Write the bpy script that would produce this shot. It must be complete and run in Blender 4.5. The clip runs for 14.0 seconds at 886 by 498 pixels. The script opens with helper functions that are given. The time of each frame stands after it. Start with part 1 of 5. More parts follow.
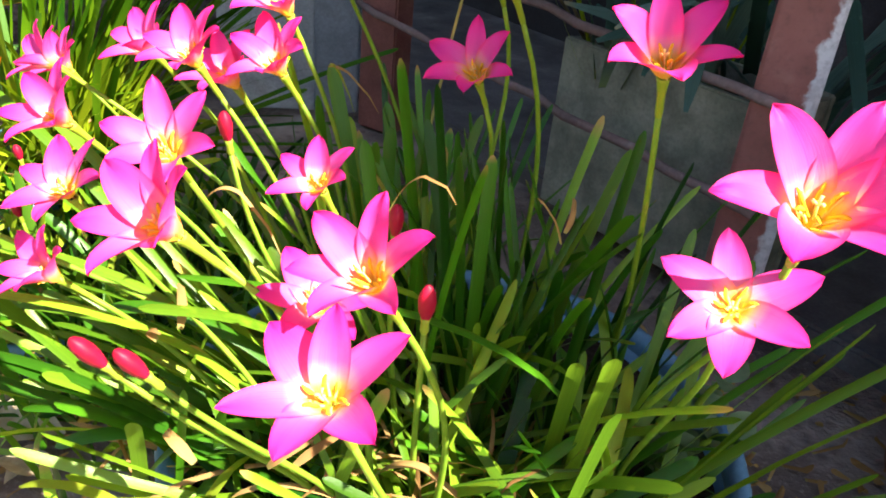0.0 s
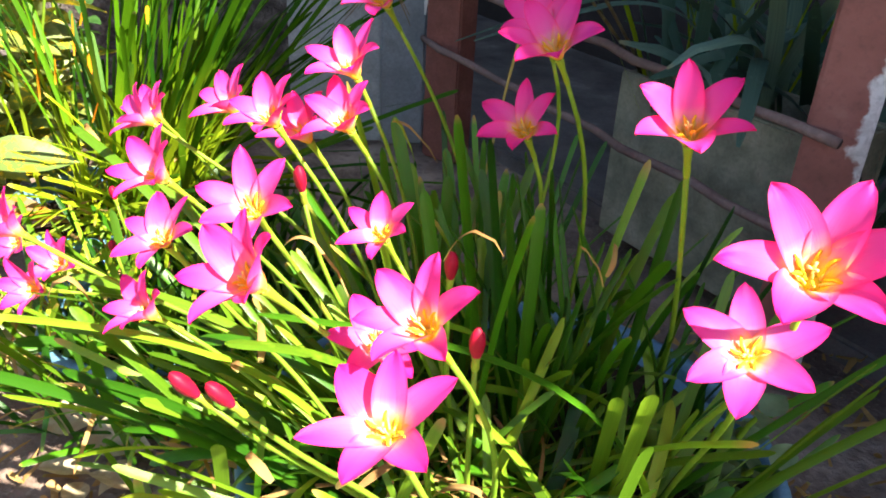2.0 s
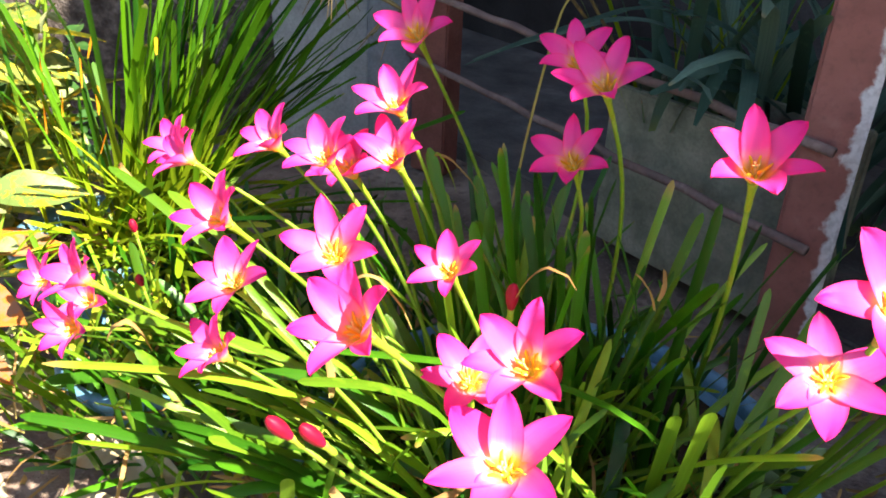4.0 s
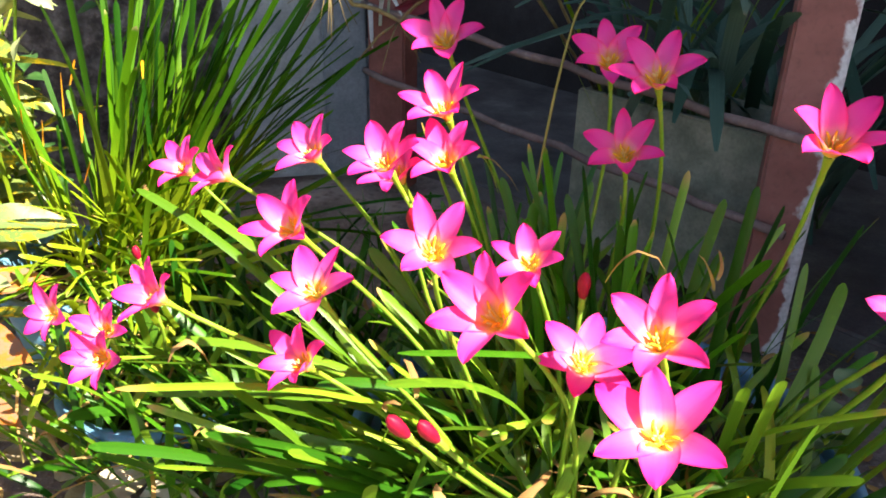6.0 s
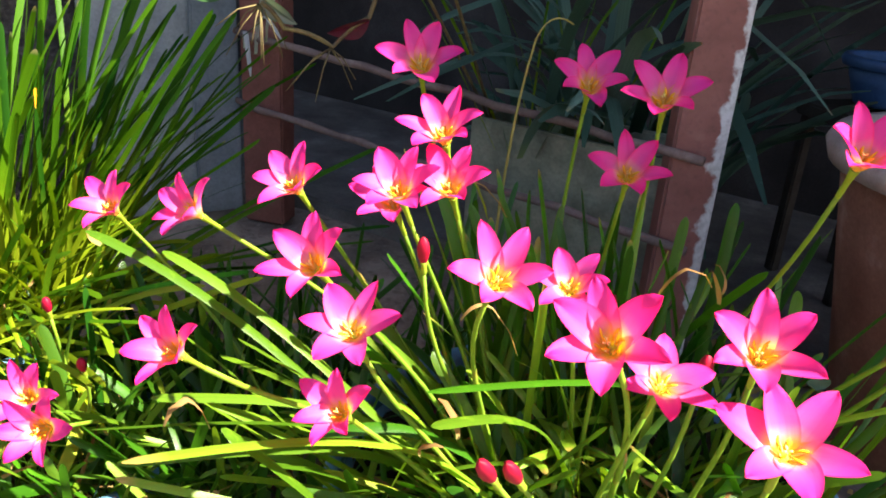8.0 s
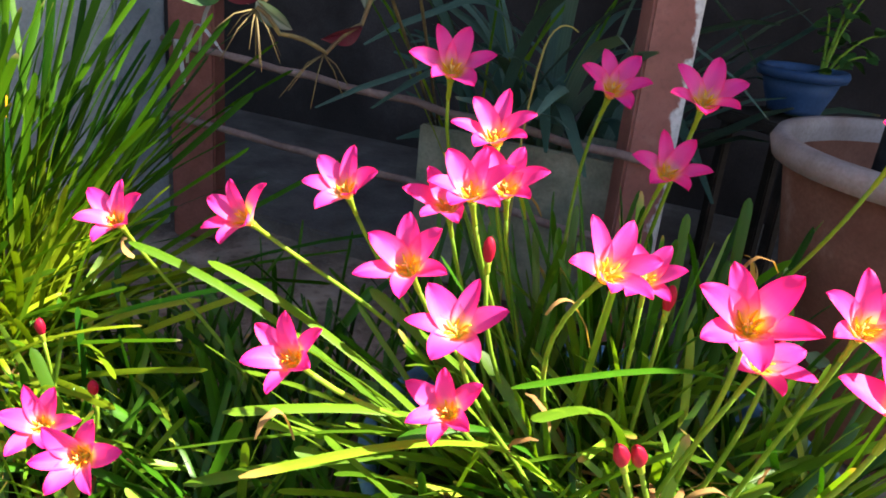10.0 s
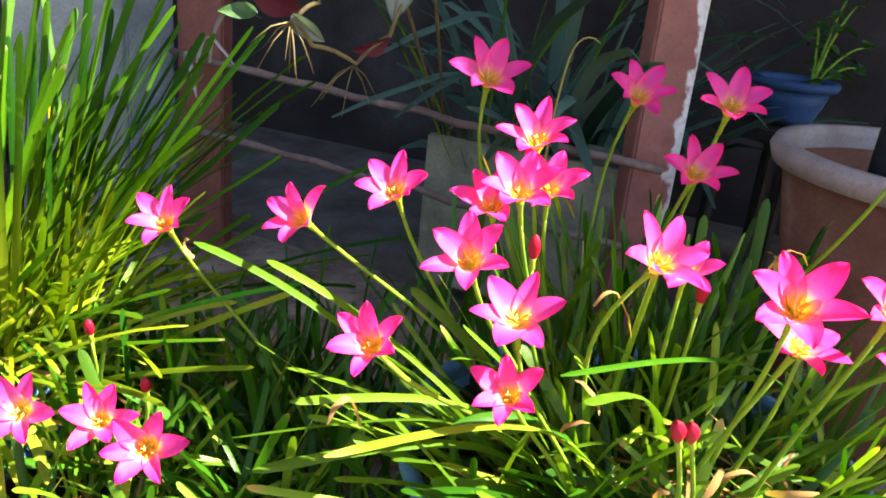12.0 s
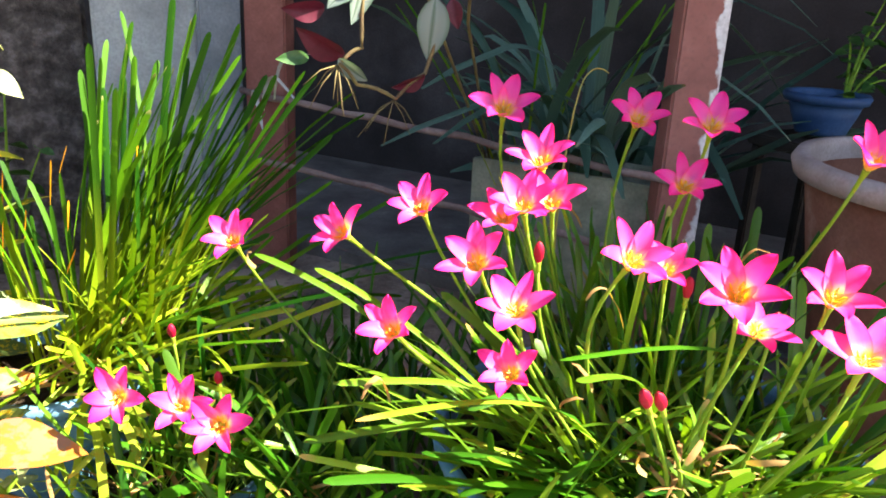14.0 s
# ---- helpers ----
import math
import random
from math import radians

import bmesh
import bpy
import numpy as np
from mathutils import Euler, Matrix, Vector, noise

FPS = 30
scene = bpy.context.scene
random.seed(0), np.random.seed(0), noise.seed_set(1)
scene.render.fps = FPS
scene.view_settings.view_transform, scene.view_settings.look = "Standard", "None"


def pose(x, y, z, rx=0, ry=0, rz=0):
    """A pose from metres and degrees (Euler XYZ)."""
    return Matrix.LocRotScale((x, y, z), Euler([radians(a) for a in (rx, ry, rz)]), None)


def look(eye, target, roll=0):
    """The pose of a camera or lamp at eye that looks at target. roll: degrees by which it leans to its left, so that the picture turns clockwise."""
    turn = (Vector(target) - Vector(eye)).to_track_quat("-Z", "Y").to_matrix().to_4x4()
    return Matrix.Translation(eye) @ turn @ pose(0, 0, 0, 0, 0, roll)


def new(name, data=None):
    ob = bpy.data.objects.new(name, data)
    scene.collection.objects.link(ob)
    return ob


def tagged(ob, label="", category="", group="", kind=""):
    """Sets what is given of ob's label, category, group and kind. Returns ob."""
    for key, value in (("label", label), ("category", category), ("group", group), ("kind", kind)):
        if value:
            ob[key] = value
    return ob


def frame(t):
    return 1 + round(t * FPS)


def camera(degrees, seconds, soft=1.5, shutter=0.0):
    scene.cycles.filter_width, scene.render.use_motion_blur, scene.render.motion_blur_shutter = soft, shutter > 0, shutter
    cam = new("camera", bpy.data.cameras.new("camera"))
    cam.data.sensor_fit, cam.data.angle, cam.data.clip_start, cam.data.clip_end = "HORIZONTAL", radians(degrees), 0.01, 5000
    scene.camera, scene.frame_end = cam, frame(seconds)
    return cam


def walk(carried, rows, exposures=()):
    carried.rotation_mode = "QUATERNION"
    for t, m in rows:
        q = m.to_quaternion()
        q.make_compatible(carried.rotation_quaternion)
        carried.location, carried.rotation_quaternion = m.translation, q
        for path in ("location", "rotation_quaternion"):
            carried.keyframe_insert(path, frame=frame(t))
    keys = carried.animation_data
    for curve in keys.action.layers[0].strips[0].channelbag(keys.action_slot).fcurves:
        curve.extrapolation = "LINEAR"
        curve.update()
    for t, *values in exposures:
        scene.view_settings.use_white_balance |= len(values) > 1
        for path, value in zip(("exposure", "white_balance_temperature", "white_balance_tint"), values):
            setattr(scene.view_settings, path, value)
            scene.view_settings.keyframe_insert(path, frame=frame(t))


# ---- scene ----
cam = camera(58.2, 14.0, 1.8)
METRES, EYE, TILT, LEAN, TURN = 0.75, 0.63, -29.0, -5.0, 0.0
ROWS = [
    (0.0, 0.0, 0.0, 0.0, 0.0, 0.0, -0.0),
    (0.5, 0.0198, -0.0264, -0.0018, 1.14, 0.34, -0.4),
    (1.0, 0.0392, -0.0354, 0.0119, 2.88, 0.86, -0.48),
    (1.5, 0.0392, -0.0482, 0.0145, 4.28, 1.2, -0.42),
    (2.0, 0.0128, -0.0657, 0.0209, 4.71, 1.34, -0.09),
    (2.5, -0.0155, -0.0814, 0.0278, 4.6, 1.44, 0.34),
    (3.0, -0.0395, -0.0925, 0.036, 4.02, 1.44, 0.89),
    (5.5, -0.1597, -0.107, 0.0627, -2.09, 1.88, 5.12),
    (6.0, -0.2145, -0.1123, 0.0403, -3.51, 2.4, 6.26),
    (6.5, -0.2519, -0.1049, 0.0222, -4.64, 2.7, 6.52),
    (7.0, -0.2841, -0.073, 0.0429, -8.56, 2.88, 7.18),
    (7.5, -0.3298, -0.0684, 0.0616, -13.06, 2.71, 8.97),
    (8.0, -0.3895, -0.0455, 0.0669, -16.18, 2.85, 9.81),
    (8.5, -0.4343, -0.0167, 0.0644, -18.96, 2.3, 10.9),
    (9.0, -0.4883, -0.0025, 0.08, -21.54, 2.04, 11.53),
    (11.5, -0.6271, 0.0154, 0.0903, -27.11, 2.37, 12.53),
    (12.0, -0.6493, 0.0004, 0.0893, -26.73, 2.56, 12.69),
    (12.5, -0.6551, -0.0128, 0.0863, -25.95, 3.08, 12.58),
    (13.0, -0.6588, -0.058, 0.0855, -25.02, 3.74, 12.89),
    (13.5, -0.6634, -0.1054, 0.0726, -23.42, 4.8, 13.33),
    (14.0, -0.6652, -0.1546, 0.0492, -21.51, 5.39, 13.54),
]
walk(cam, [(t, pose(0, 0, EYE, TILT, LEAN, TURN) @ pose(METRES * x, METRES * y, METRES * z, 90 + pitch, roll, yaw)) for t, x, y, z, yaw, pitch, roll in ROWS],
     [(0.0, 2.48), (3.0, 2.48), (5.5, 2.44), (9.0, 2.31), (11.5, 2.64), (14.0, 2.88)])

# ---- light ----
TO_SUN = Vector((0.679, -0.510, 0.85)).normalized()
world = bpy.data.worlds.new("sky")
scene.world = world
world.use_nodes = True
sky = world.node_tree.nodes.new("ShaderNodeTexSky")
sky.sky_type, sky.sun_disc = "NISHITA", False
sky.sun_elevation = math.asin(TO_SUN.z)
sky.sun_rotation = math.atan2(TO_SUN.x, TO_SUN.y)
back = world.node_tree.nodes["Background"]
back.inputs["Strength"].default_value = 0.056
world.node_tree.links.new(sky.outputs[0], back.inputs["Color"])
sun = new("sun", bpy.data.lights.new("sun", "SUN"))
sun.data.energy, sun.data.angle, sun.data.color = 5.0, radians(0.53), (1.0, 0.92, 0.77)
sun.matrix_world = look(TO_SUN * 6, (0, 0, 0))

# ---- helpers of the scene ----
def mesh_of(bm, name, material, smooth=True):
    me = bpy.data.meshes.new(name)
    bm.to_mesh(me)
    bm.free()
    me.materials.append(material)
    for p in me.polygons:
        p.use_smooth = smooth
    return me


def part(name, bm, material, parent, label="", smooth=True, m=None):
    """One mesh object under a thing or a part; bm may be a bmesh or a mesh that is shared."""
    me = bm if isinstance(bm, bpy.types.Mesh) else mesh_of(bm, name, material, smooth)
    ob = new(name, me)
    ob.parent = parent
    if m is not None:
        ob.matrix_basis = m
    return tagged(ob, label)


def thing(name, label, category, m=None, group="", kind="", bm=None, material=None, smooth=True):
    ob = new(name, None if bm is None else mesh_of(bm, name, material, smooth))
    if m is not None:
        ob.matrix_basis = m
    return tagged(ob, label, category, group, kind)


def box(bm, cx, cy, cz, sx, sy, sz, bevel=0.0, rot=None):
    m = Matrix.Translation((cx, cy, cz)) @ (rot or Matrix()) @ Matrix.Diagonal((sx, sy, sz, 1))
    made = bmesh.ops.create_cube(bm, size=1.0, matrix=m)
    if bevel:
        edges = {e for v in made["verts"] for e in v.link_edges}
        bmesh.ops.bevel(bm, geom=list(edges), offset=bevel, segments=2, affect="EDGES")
    return bm


def tube(bm, pts, radii, sides=7, caps=True):
    """A round limb through the points."""
    rings = []
    ref = Vector((0.31, 0.17, 0.93)).normalized()
    n = len(pts)
    for i, p in enumerate(pts):
        d = (pts[min(i + 1, n - 1)] - pts[max(i - 1, 0)]).normalized()
        u = d.cross(ref)
        if u.length < 1e-3:
            u = d.cross(Vector((1, 0, 0)))
        u.normalize()
        v = d.cross(u)
        r = radii[i] if isinstance(radii, (list, tuple)) else radii
        rings.append([bm.verts.new(p + r * (math.cos(2 * math.pi * k / sides) * u + math.sin(2 * math.pi * k / sides) * v)) for k in range(sides)])
    for a, b in zip(rings, rings[1:]):
        for k in range(sides):
            bm.faces.new((a[k], a[(k + 1) % sides], b[(k + 1) % sides], b[k]))
    if caps:
        bm.faces.new(rings[0][::-1])
        bm.faces.new(rings[-1])
    return bm


def lathe(bm, profile, sides=48, cx=0.0, cy=0.0):
    """A turned form from (radius, height) pairs."""
    rings = [[bm.verts.new((cx + r * math.cos(2 * math.pi * k / sides), cy + r * math.sin(2 * math.pi * k / sides), z)) for k in range(sides)] for r, z in profile]
    for a, b in zip(rings, rings[1:]):
        for k in range(sides):
            bm.faces.new((a[k], a[(k + 1) % sides], b[(k + 1) % sides], b[k]))
    return bm


def bezier(a, b, c, d, n):
    out = []
    for i in range(n + 1):
        t = i / n
        out.append(a * (1 - t) ** 3 + b * 3 * t * (1 - t) ** 2 + c * 3 * t * t * (1 - t) + d * t ** 3)
    return out


def nodes_of(name):
    mat = bpy.data.materials.new(name)
    mat.use_nodes = True
    nt = mat.node_tree
    nt.nodes.clear()
    out = nt.nodes.new("ShaderNodeOutputMaterial")
    return mat, nt, out


def add(nt, kind, **inputs):
    n = nt.nodes.new(kind)
    for key, value in inputs.items():
        n.inputs[key.replace("_", " ")].default_value = value
    return n


def ramp(nt, source, stops):
    n = nt.nodes.new("ShaderNodeValToRGB")
    e = n.color_ramp.elements
    while len(e) < len(stops):
        e.new(0.5)
    for el, (pos, col) in zip(e, stops):
        el.position, el.color = pos, (*col, 1)
    nt.links.new(source, n.inputs[0])
    return n.outputs[0]


def mixed(nt, fac, a, b, mode="MIX"):
    n = nt.nodes.new("ShaderNodeMix")
    n.data_type, n.blend_type = "RGBA", mode
    for sock, val in ((n.inputs[0], fac), (n.inputs[6], a), (n.inputs[7], b)):
        if isinstance(val, bpy.types.NodeSocket):
            nt.links.new(val, sock)
        else:
            sock.default_value = val if isinstance(val, (int, float)) else (*val, 1)
    return n.outputs[2]


def noise_of(nt, scale, detail=4.0, vector=None, rough=0.55):
    n = add(nt, "ShaderNodeTexNoise", Scale=scale, Detail=detail, Roughness=rough)
    if vector is None:
        vector = nt.nodes.new("ShaderNodeTexCoord").outputs["Object"]
    nt.links.new(vector, n.inputs["Vector"])
    return n.outputs["Fac"]


def bump_of(nt, height, strength=0.3, distance=0.002):
    n = add(nt, "ShaderNodeBump", Strength=strength, Distance=distance)
    nt.links.new(height, n.inputs["Height"])
    return n.outputs["Normal"]


def thin(nt, out, colour, through_colour, share, rough, normal=None, gloss=0.04, sheen=0.0):
    """A thin leaf or petal: light is scattered on it and through it."""
    p = add(nt, "ShaderNodeBsdfPrincipled", Roughness=rough)
    p.inputs["Specular IOR Level"].default_value = gloss
    p.inputs["Sheen Weight"].default_value, p.inputs["Sheen Roughness"].default_value = sheen, 0.35
    t = nt.nodes.new("ShaderNodeBsdfTranslucent")
    nt.links.new(colour, p.inputs["Base Color"])
    nt.links.new(through_colour, t.inputs["Color"])
    if normal is not None:
        nt.links.new(normal, p.inputs["Normal"])
    m = add(nt, "ShaderNodeMixShader", Fac=share)
    nt.links.new(p.outputs[0], m.inputs[1])
    nt.links.new(t.outputs[0], m.inputs[2])
    nt.links.new(m.outputs[0], out.inputs[0])


def petal_material():
    mat, nt, out = nodes_of("petal")
    uv = nt.nodes.new("ShaderNodeUVMap")
    uv.uv_map = "UVMap"
    xyz = nt.nodes.new("ShaderNodeSeparateXYZ")
    nt.links.new(uv.outputs[0], xyz.inputs[0])
    along = xyz.outputs["Y"]
    base = ramp(nt, along, [(0.0, (0.80, 0.66, 0.03)), (0.10, (0.95, 0.72, 0.08)), (0.17, (0.96, 0.72, 0.36)), (0.25, (0.96, 0.48, 0.60)), (0.40, (0.97, 0.165, 0.56)), (0.70, (0.97, 0.070, 0.48)), (1.0, (0.96, 0.012, 0.26))])
    rim = ramp(nt, xyz.outputs["X"], [(0.0, (0.75, 0.75, 0.75)), (0.09, (0, 0, 0)), (0.91, (0, 0, 0)), (1.0, (0.75, 0.75, 0.75))])
    base = mixed(nt, rim, base, (0.97, 0.02, 0.22))
    mp = add(nt, "ShaderNodeMapping", Scale=(34.0, 1.6, 1.0))
    nt.links.new(uv.outputs[0], mp.inputs["Vector"])
    veins = noise_of(nt, 1.0, 3.0, mp.outputs[0])
    info = nt.nodes.new("ShaderNodeObjectInfo")
    base = mixed(nt, ramp(nt, veins, [(0.42, (0, 0, 0)), (0.7, (0.30, 0.30, 0.30))]), base, (0.90, 0.02, 0.34))
    base = mixed(nt, ramp(nt, info.outputs["Random"], [(0.0, (0, 0, 0)), (1.0, (0.15, 0.15, 0.15))]), base, (0.96, 0.14, 0.50))
    thru = ramp(nt, along, [(0.0, (0.98, 0.80, 0.06)), (0.16, (0.98, 0.66, 0.06)), (0.25, (0.98, 0.36, 0.16)), (0.36, (0.98, 0.06, 0.20)), (0.55, (0.98, 0.012, 0.16)), (1.0, (0.96, 0.006, 0.09))])
    thin(nt, out, base, thru, 0.52, 0.45, bump_of(nt, veins, 0.3, 0.0006), 0.2)
    return mat


def leaf_material(name, dark, light, dry, share=0.3, rough=0.45, dry_at=0.93, gloss=0.14, foot=0.14, foot_colour=(0.30, 0.36, 0.10)):
    mat, nt, out = nodes_of(name)
    uv = nt.nodes.new("ShaderNodeUVMap")
    uv.uv_map = "UVMap"
    xyz = nt.nodes.new("ShaderNodeSeparateXYZ")
    nt.links.new(uv.outputs[0], xyz.inputs[0])
    info = nt.nodes.new("ShaderNodeObjectInfo")
    geo = nt.nodes.new("ShaderNodeNewGeometry")
    both = add(nt, "ShaderNodeMath")
    both.operation = "ADD"
    nt.links.new(info.outputs["Random"], both.inputs[0])
    nt.links.new(geo.outputs["Random Per Island"], both.inputs[1])
    wrap = nt.nodes.new("ShaderNodeMath")
    wrap.operation = "FRACT"
    nt.links.new(both.outputs[0], wrap.inputs[0])
    rnd = wrap.outputs[0]
    base = ramp(nt, rnd, [(0.0, dark), (0.8, light), (1.0, [c * 1.25 for c in light])])
    mp = add(nt, "ShaderNodeMapping", Scale=(22.0, 1.2, 1.0))
    nt.links.new(uv.outputs[0], mp.inputs["Vector"])
    veins = noise_of(nt, 1.0, 2.0, mp.outputs[0])
    base = mixed(nt, ramp(nt, veins, [(0.4, (0, 0, 0)), (0.75, (0.5, 0.5, 0.5))]), base, [c * 0.6 for c in dark])
    spots = noise_of(nt, 55.0, 3.0)
    base = mixed(nt, ramp(nt, spots, [(0.62, (0, 0, 0)), (0.78, (0.5, 0.5, 0.5))]), base, [c * 1.5 for c in light])
    # the pale foot of the blade (on GRASS painted sunlight) and, on some, a withered tip
    base = mixed(nt, ramp(nt, xyz.outputs["Y"], [(0.0, (0.5, 0.5, 0.5)), (foot, (0, 0, 0))]), base, foot_colour)
    tip = ramp(nt, xyz.outputs["Y"], [(dry_at, (0, 0, 0)), (min(dry_at + 0.05, 1.0), (0.8, 0.8, 0.8))])
    some = ramp(nt, rnd, [(0.82, (0, 0, 0)), (0.84, (1, 1, 1))])
    base = mixed(nt, mixed(nt, 1.0, tip, some, "MULTIPLY"), base, dry)
    thru = mixed(nt, 1.0, base, (1.2, 1.2, 0.3), "MULTIPLY")
    thin(nt, out, base, thru, share, rough, bump_of(nt, veins, 0.3, 0.0006), gloss)
    return mat


def plain(name, stops, scale=18.0, rough=0.7, bump=0.3, fine=180.0, metal=0.0, gloss=0.2, dist=0.002):
    """A surface with variation at two scales."""
    mat, nt, out = nodes_of(name)
    big = noise_of(nt, scale, 5.0)
    small = noise_of(nt, fine, 3.0)
    col = ramp(nt, big, stops)
    col = mixed(nt, ramp(nt, small, [(0.3, (0.0, 0.0, 0.0)), (0.75, (0.4, 0.4, 0.4))]), col, [c * 0.55 for c in stops[0][1]])
    p = add(nt, "ShaderNodeBsdfPrincipled", Roughness=rough, Metallic=metal)
    p.inputs["Specular IOR Level"].default_value = gloss
    nt.links.new(col, p.inputs["Base Color"])
    nt.links.new(bump_of(nt, mixed(nt, 0.5, big, small), bump, dist), p.inputs["Normal"])
    nt.links.new(p.outputs[0], out.inputs[0])
    return mat


PETAL = petal_material()
LEAF = leaf_material("lily_leaf", (0.028, 0.100, 0.004), (0.19, 0.33, 0.018), (0.45, 0.27, 0.08), share=0.30, rough=0.36, gloss=0.36)
# darker copy of the lily leaf, shade put into its colour
SHADE_LEAF = leaf_material("deep_green_leaf", (0.009, 0.058, 0.003), (0.060, 0.195, 0.006), (0.40, 0.24, 0.08), share=0.27, rough=0.36, gloss=0.36, dry_at=0.97)
# older yellow-green leaves, also made bright to carry sunlight in their colour
SUNNY_AGED = leaf_material("ageing_leaf", (0.20, 0.33, 0.012), (0.30, 0.36, 0.03), (0.60, 0.30, 0.04), share=0.28, dry_at=0.96, gloss=0.2)
# blades painted dark above for shade and bright below for sun
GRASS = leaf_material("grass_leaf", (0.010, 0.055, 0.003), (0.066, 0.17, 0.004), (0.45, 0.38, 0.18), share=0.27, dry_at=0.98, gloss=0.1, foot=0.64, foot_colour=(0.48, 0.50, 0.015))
# brighter copy of the grass, with the sunlight put into its colour
SUNNY_SKIRT = leaf_material("skirt_leaf", (0.06, 0.16, 0.004), (0.26, 0.34, 0.012), (0.55, 0.36, 0.12), share=0.30, dry_at=0.95, gloss=0.15)
STRAP = leaf_material("strap_leaf", (0.026, 0.064, 0.046), (0.10, 0.165, 0.13), (0.25, 0.2, 0.1), share=0.15, dry_at=0.97)
STEM = plain("stem", [(0.3, (0.11, 0.23, 0.015)), (0.62, (0.21, 0.32, 0.025)), (0.8, (0.36, 0.24, 0.05))], 30.0, 0.5, 0.2)
CALYX = plain("calyx", [(0.3, (0.17, 0.28, 0.015)), (0.7, (0.28, 0.36, 0.03))], 60.0, 0.5, 0.15)
ANTHER = plain("anther", [(0.3, (1.0, 0.52, 0.015)), (0.7, (1.0, 0.68, 0.04))], 90.0, 0.8, 0.4, 900.0)
THROAT = plain("throat", [(0.3, (0.72, 0.62, 0.03)), (0.7, (0.86, 0.72, 0.05))], 200.0, 0.6, 0.1)
FILAMENT = plain("filament", [(0.3, (0.85, 0.62, 0.10)), (0.7, (0.95, 0.78, 0.30))], 90.0, 0.6, 0.1)
BUD = plain("bud", [(0.3, (0.24, 0.003, 0.016)), (0.7, (0.38, 0.006, 0.04))], 120.0, 0.5, 0.25)
DRY = leaf_material("dry_leaf", (0.26, 0.14, 0.05), (0.46, 0.29, 0.11), (0.3, 0.15, 0.05), share=0.25, rough=0.7, gloss=0.1)
SOIL = plain("soil", [(0.3, (0.012, 0.009, 0.006)), (0.55, (0.035, 0.025, 0.016)), (0.75, (0.10, 0.07, 0.045))], 26.0, 0.95, 0.9, 240.0, gloss=0.1, dist=0.01)
BLUE = plain("blue_plastic", [(0.3, (0.08, 0.19, 0.30)), (0.6, (0.14, 0.28, 0.40)), (0.8, (0.34, 0.46, 0.52))], 9.0, 0.45, 0.08)
BLUE_DARK = plain("dark_blue_plastic", [(0.3, (0.02, 0.05, 0.13)), (0.7, (0.06, 0.12, 0.25))], 9.0, 0.5, 0.08)
CLAY = plain("terracotta", [(0.3, (0.17, 0.065, 0.04)), (0.6, (0.25, 0.11, 0.07)), (0.8, (0.36, 0.22, 0.17))], 12.0, 0.85, 0.3)
CLAY_RIM = plain("pale_clay", [(0.3, (0.30, 0.22, 0.20)), (0.7, (0.46, 0.37, 0.35))], 14.0, 0.8, 0.3)
WOOD = plain("rail_wood", [(0.3, (0.15, 0.10, 0.09)), (0.6, (0.25, 0.17, 0.15)), (0.8, (0.40, 0.32, 0.29))], 22.0, 0.85, 0.6)
DARKWOOD = plain("dark_wood", [(0.3, (0.025, 0.018, 0.014)), (0.7, (0.06, 0.045, 0.036))], 20.0, 0.8, 0.4)
CONCRETE = plain("concrete", [(0.3, (0.09, 0.076, 0.070)), (0.6, (0.18, 0.155, 0.145)), (0.8, (0.32, 0.285, 0.27))], 9.0, 0.9, 0.4)
STUCCO = plain("stucco", [(0.35, (0.036, 0.029, 0.025)), (0.5, (0.085, 0.069, 0.061)), (0.68, (0.20, 0.17, 0.155))], 28.0, 0.95, 1.0, 130.0, dist=0.012)
WHITEWASH = plain("whitewashed_board", [(0.3, (0.20, 0.20, 0.20)), (0.6, (0.40, 0.41, 0.40)), (0.8, (0.22, 0.20, 0.18))], 6.0, 0.85, 0.25)
GREYBOARD = plain("blue_grey_board", [(0.3, (0.13, 0.145, 0.155)), (0.6, (0.23, 0.245, 0.26)), (0.8, (0.12, 0.12, 0.12))], 8.0, 0.8, 0.25)
# wall colour taken down to near-black, standing in for deep shade
SHADE_WALL = plain("blue_grey_wall", [(0.3, (0.016, 0.012, 0.012)), (0.5, (0.038, 0.031, 0.031)), (0.7, (0.09, 0.078, 0.08))], 3.0, 0.9, 0.3)
BOARD = plain("pale_green_board", [(0.3, (0.15, 0.15, 0.11)), (0.5, (0.26, 0.26, 0.19)), (0.7, (0.36, 0.35, 0.27)), (0.8, (0.14, 0.12, 0.08))], 16.0, 0.85, 0.4)
ROOF = plain("roof_boards", [(0.3, (0.16, 0.14, 0.12)), (0.7, (0.26, 0.23, 0.20))], 4.0, 0.9, 0.3)


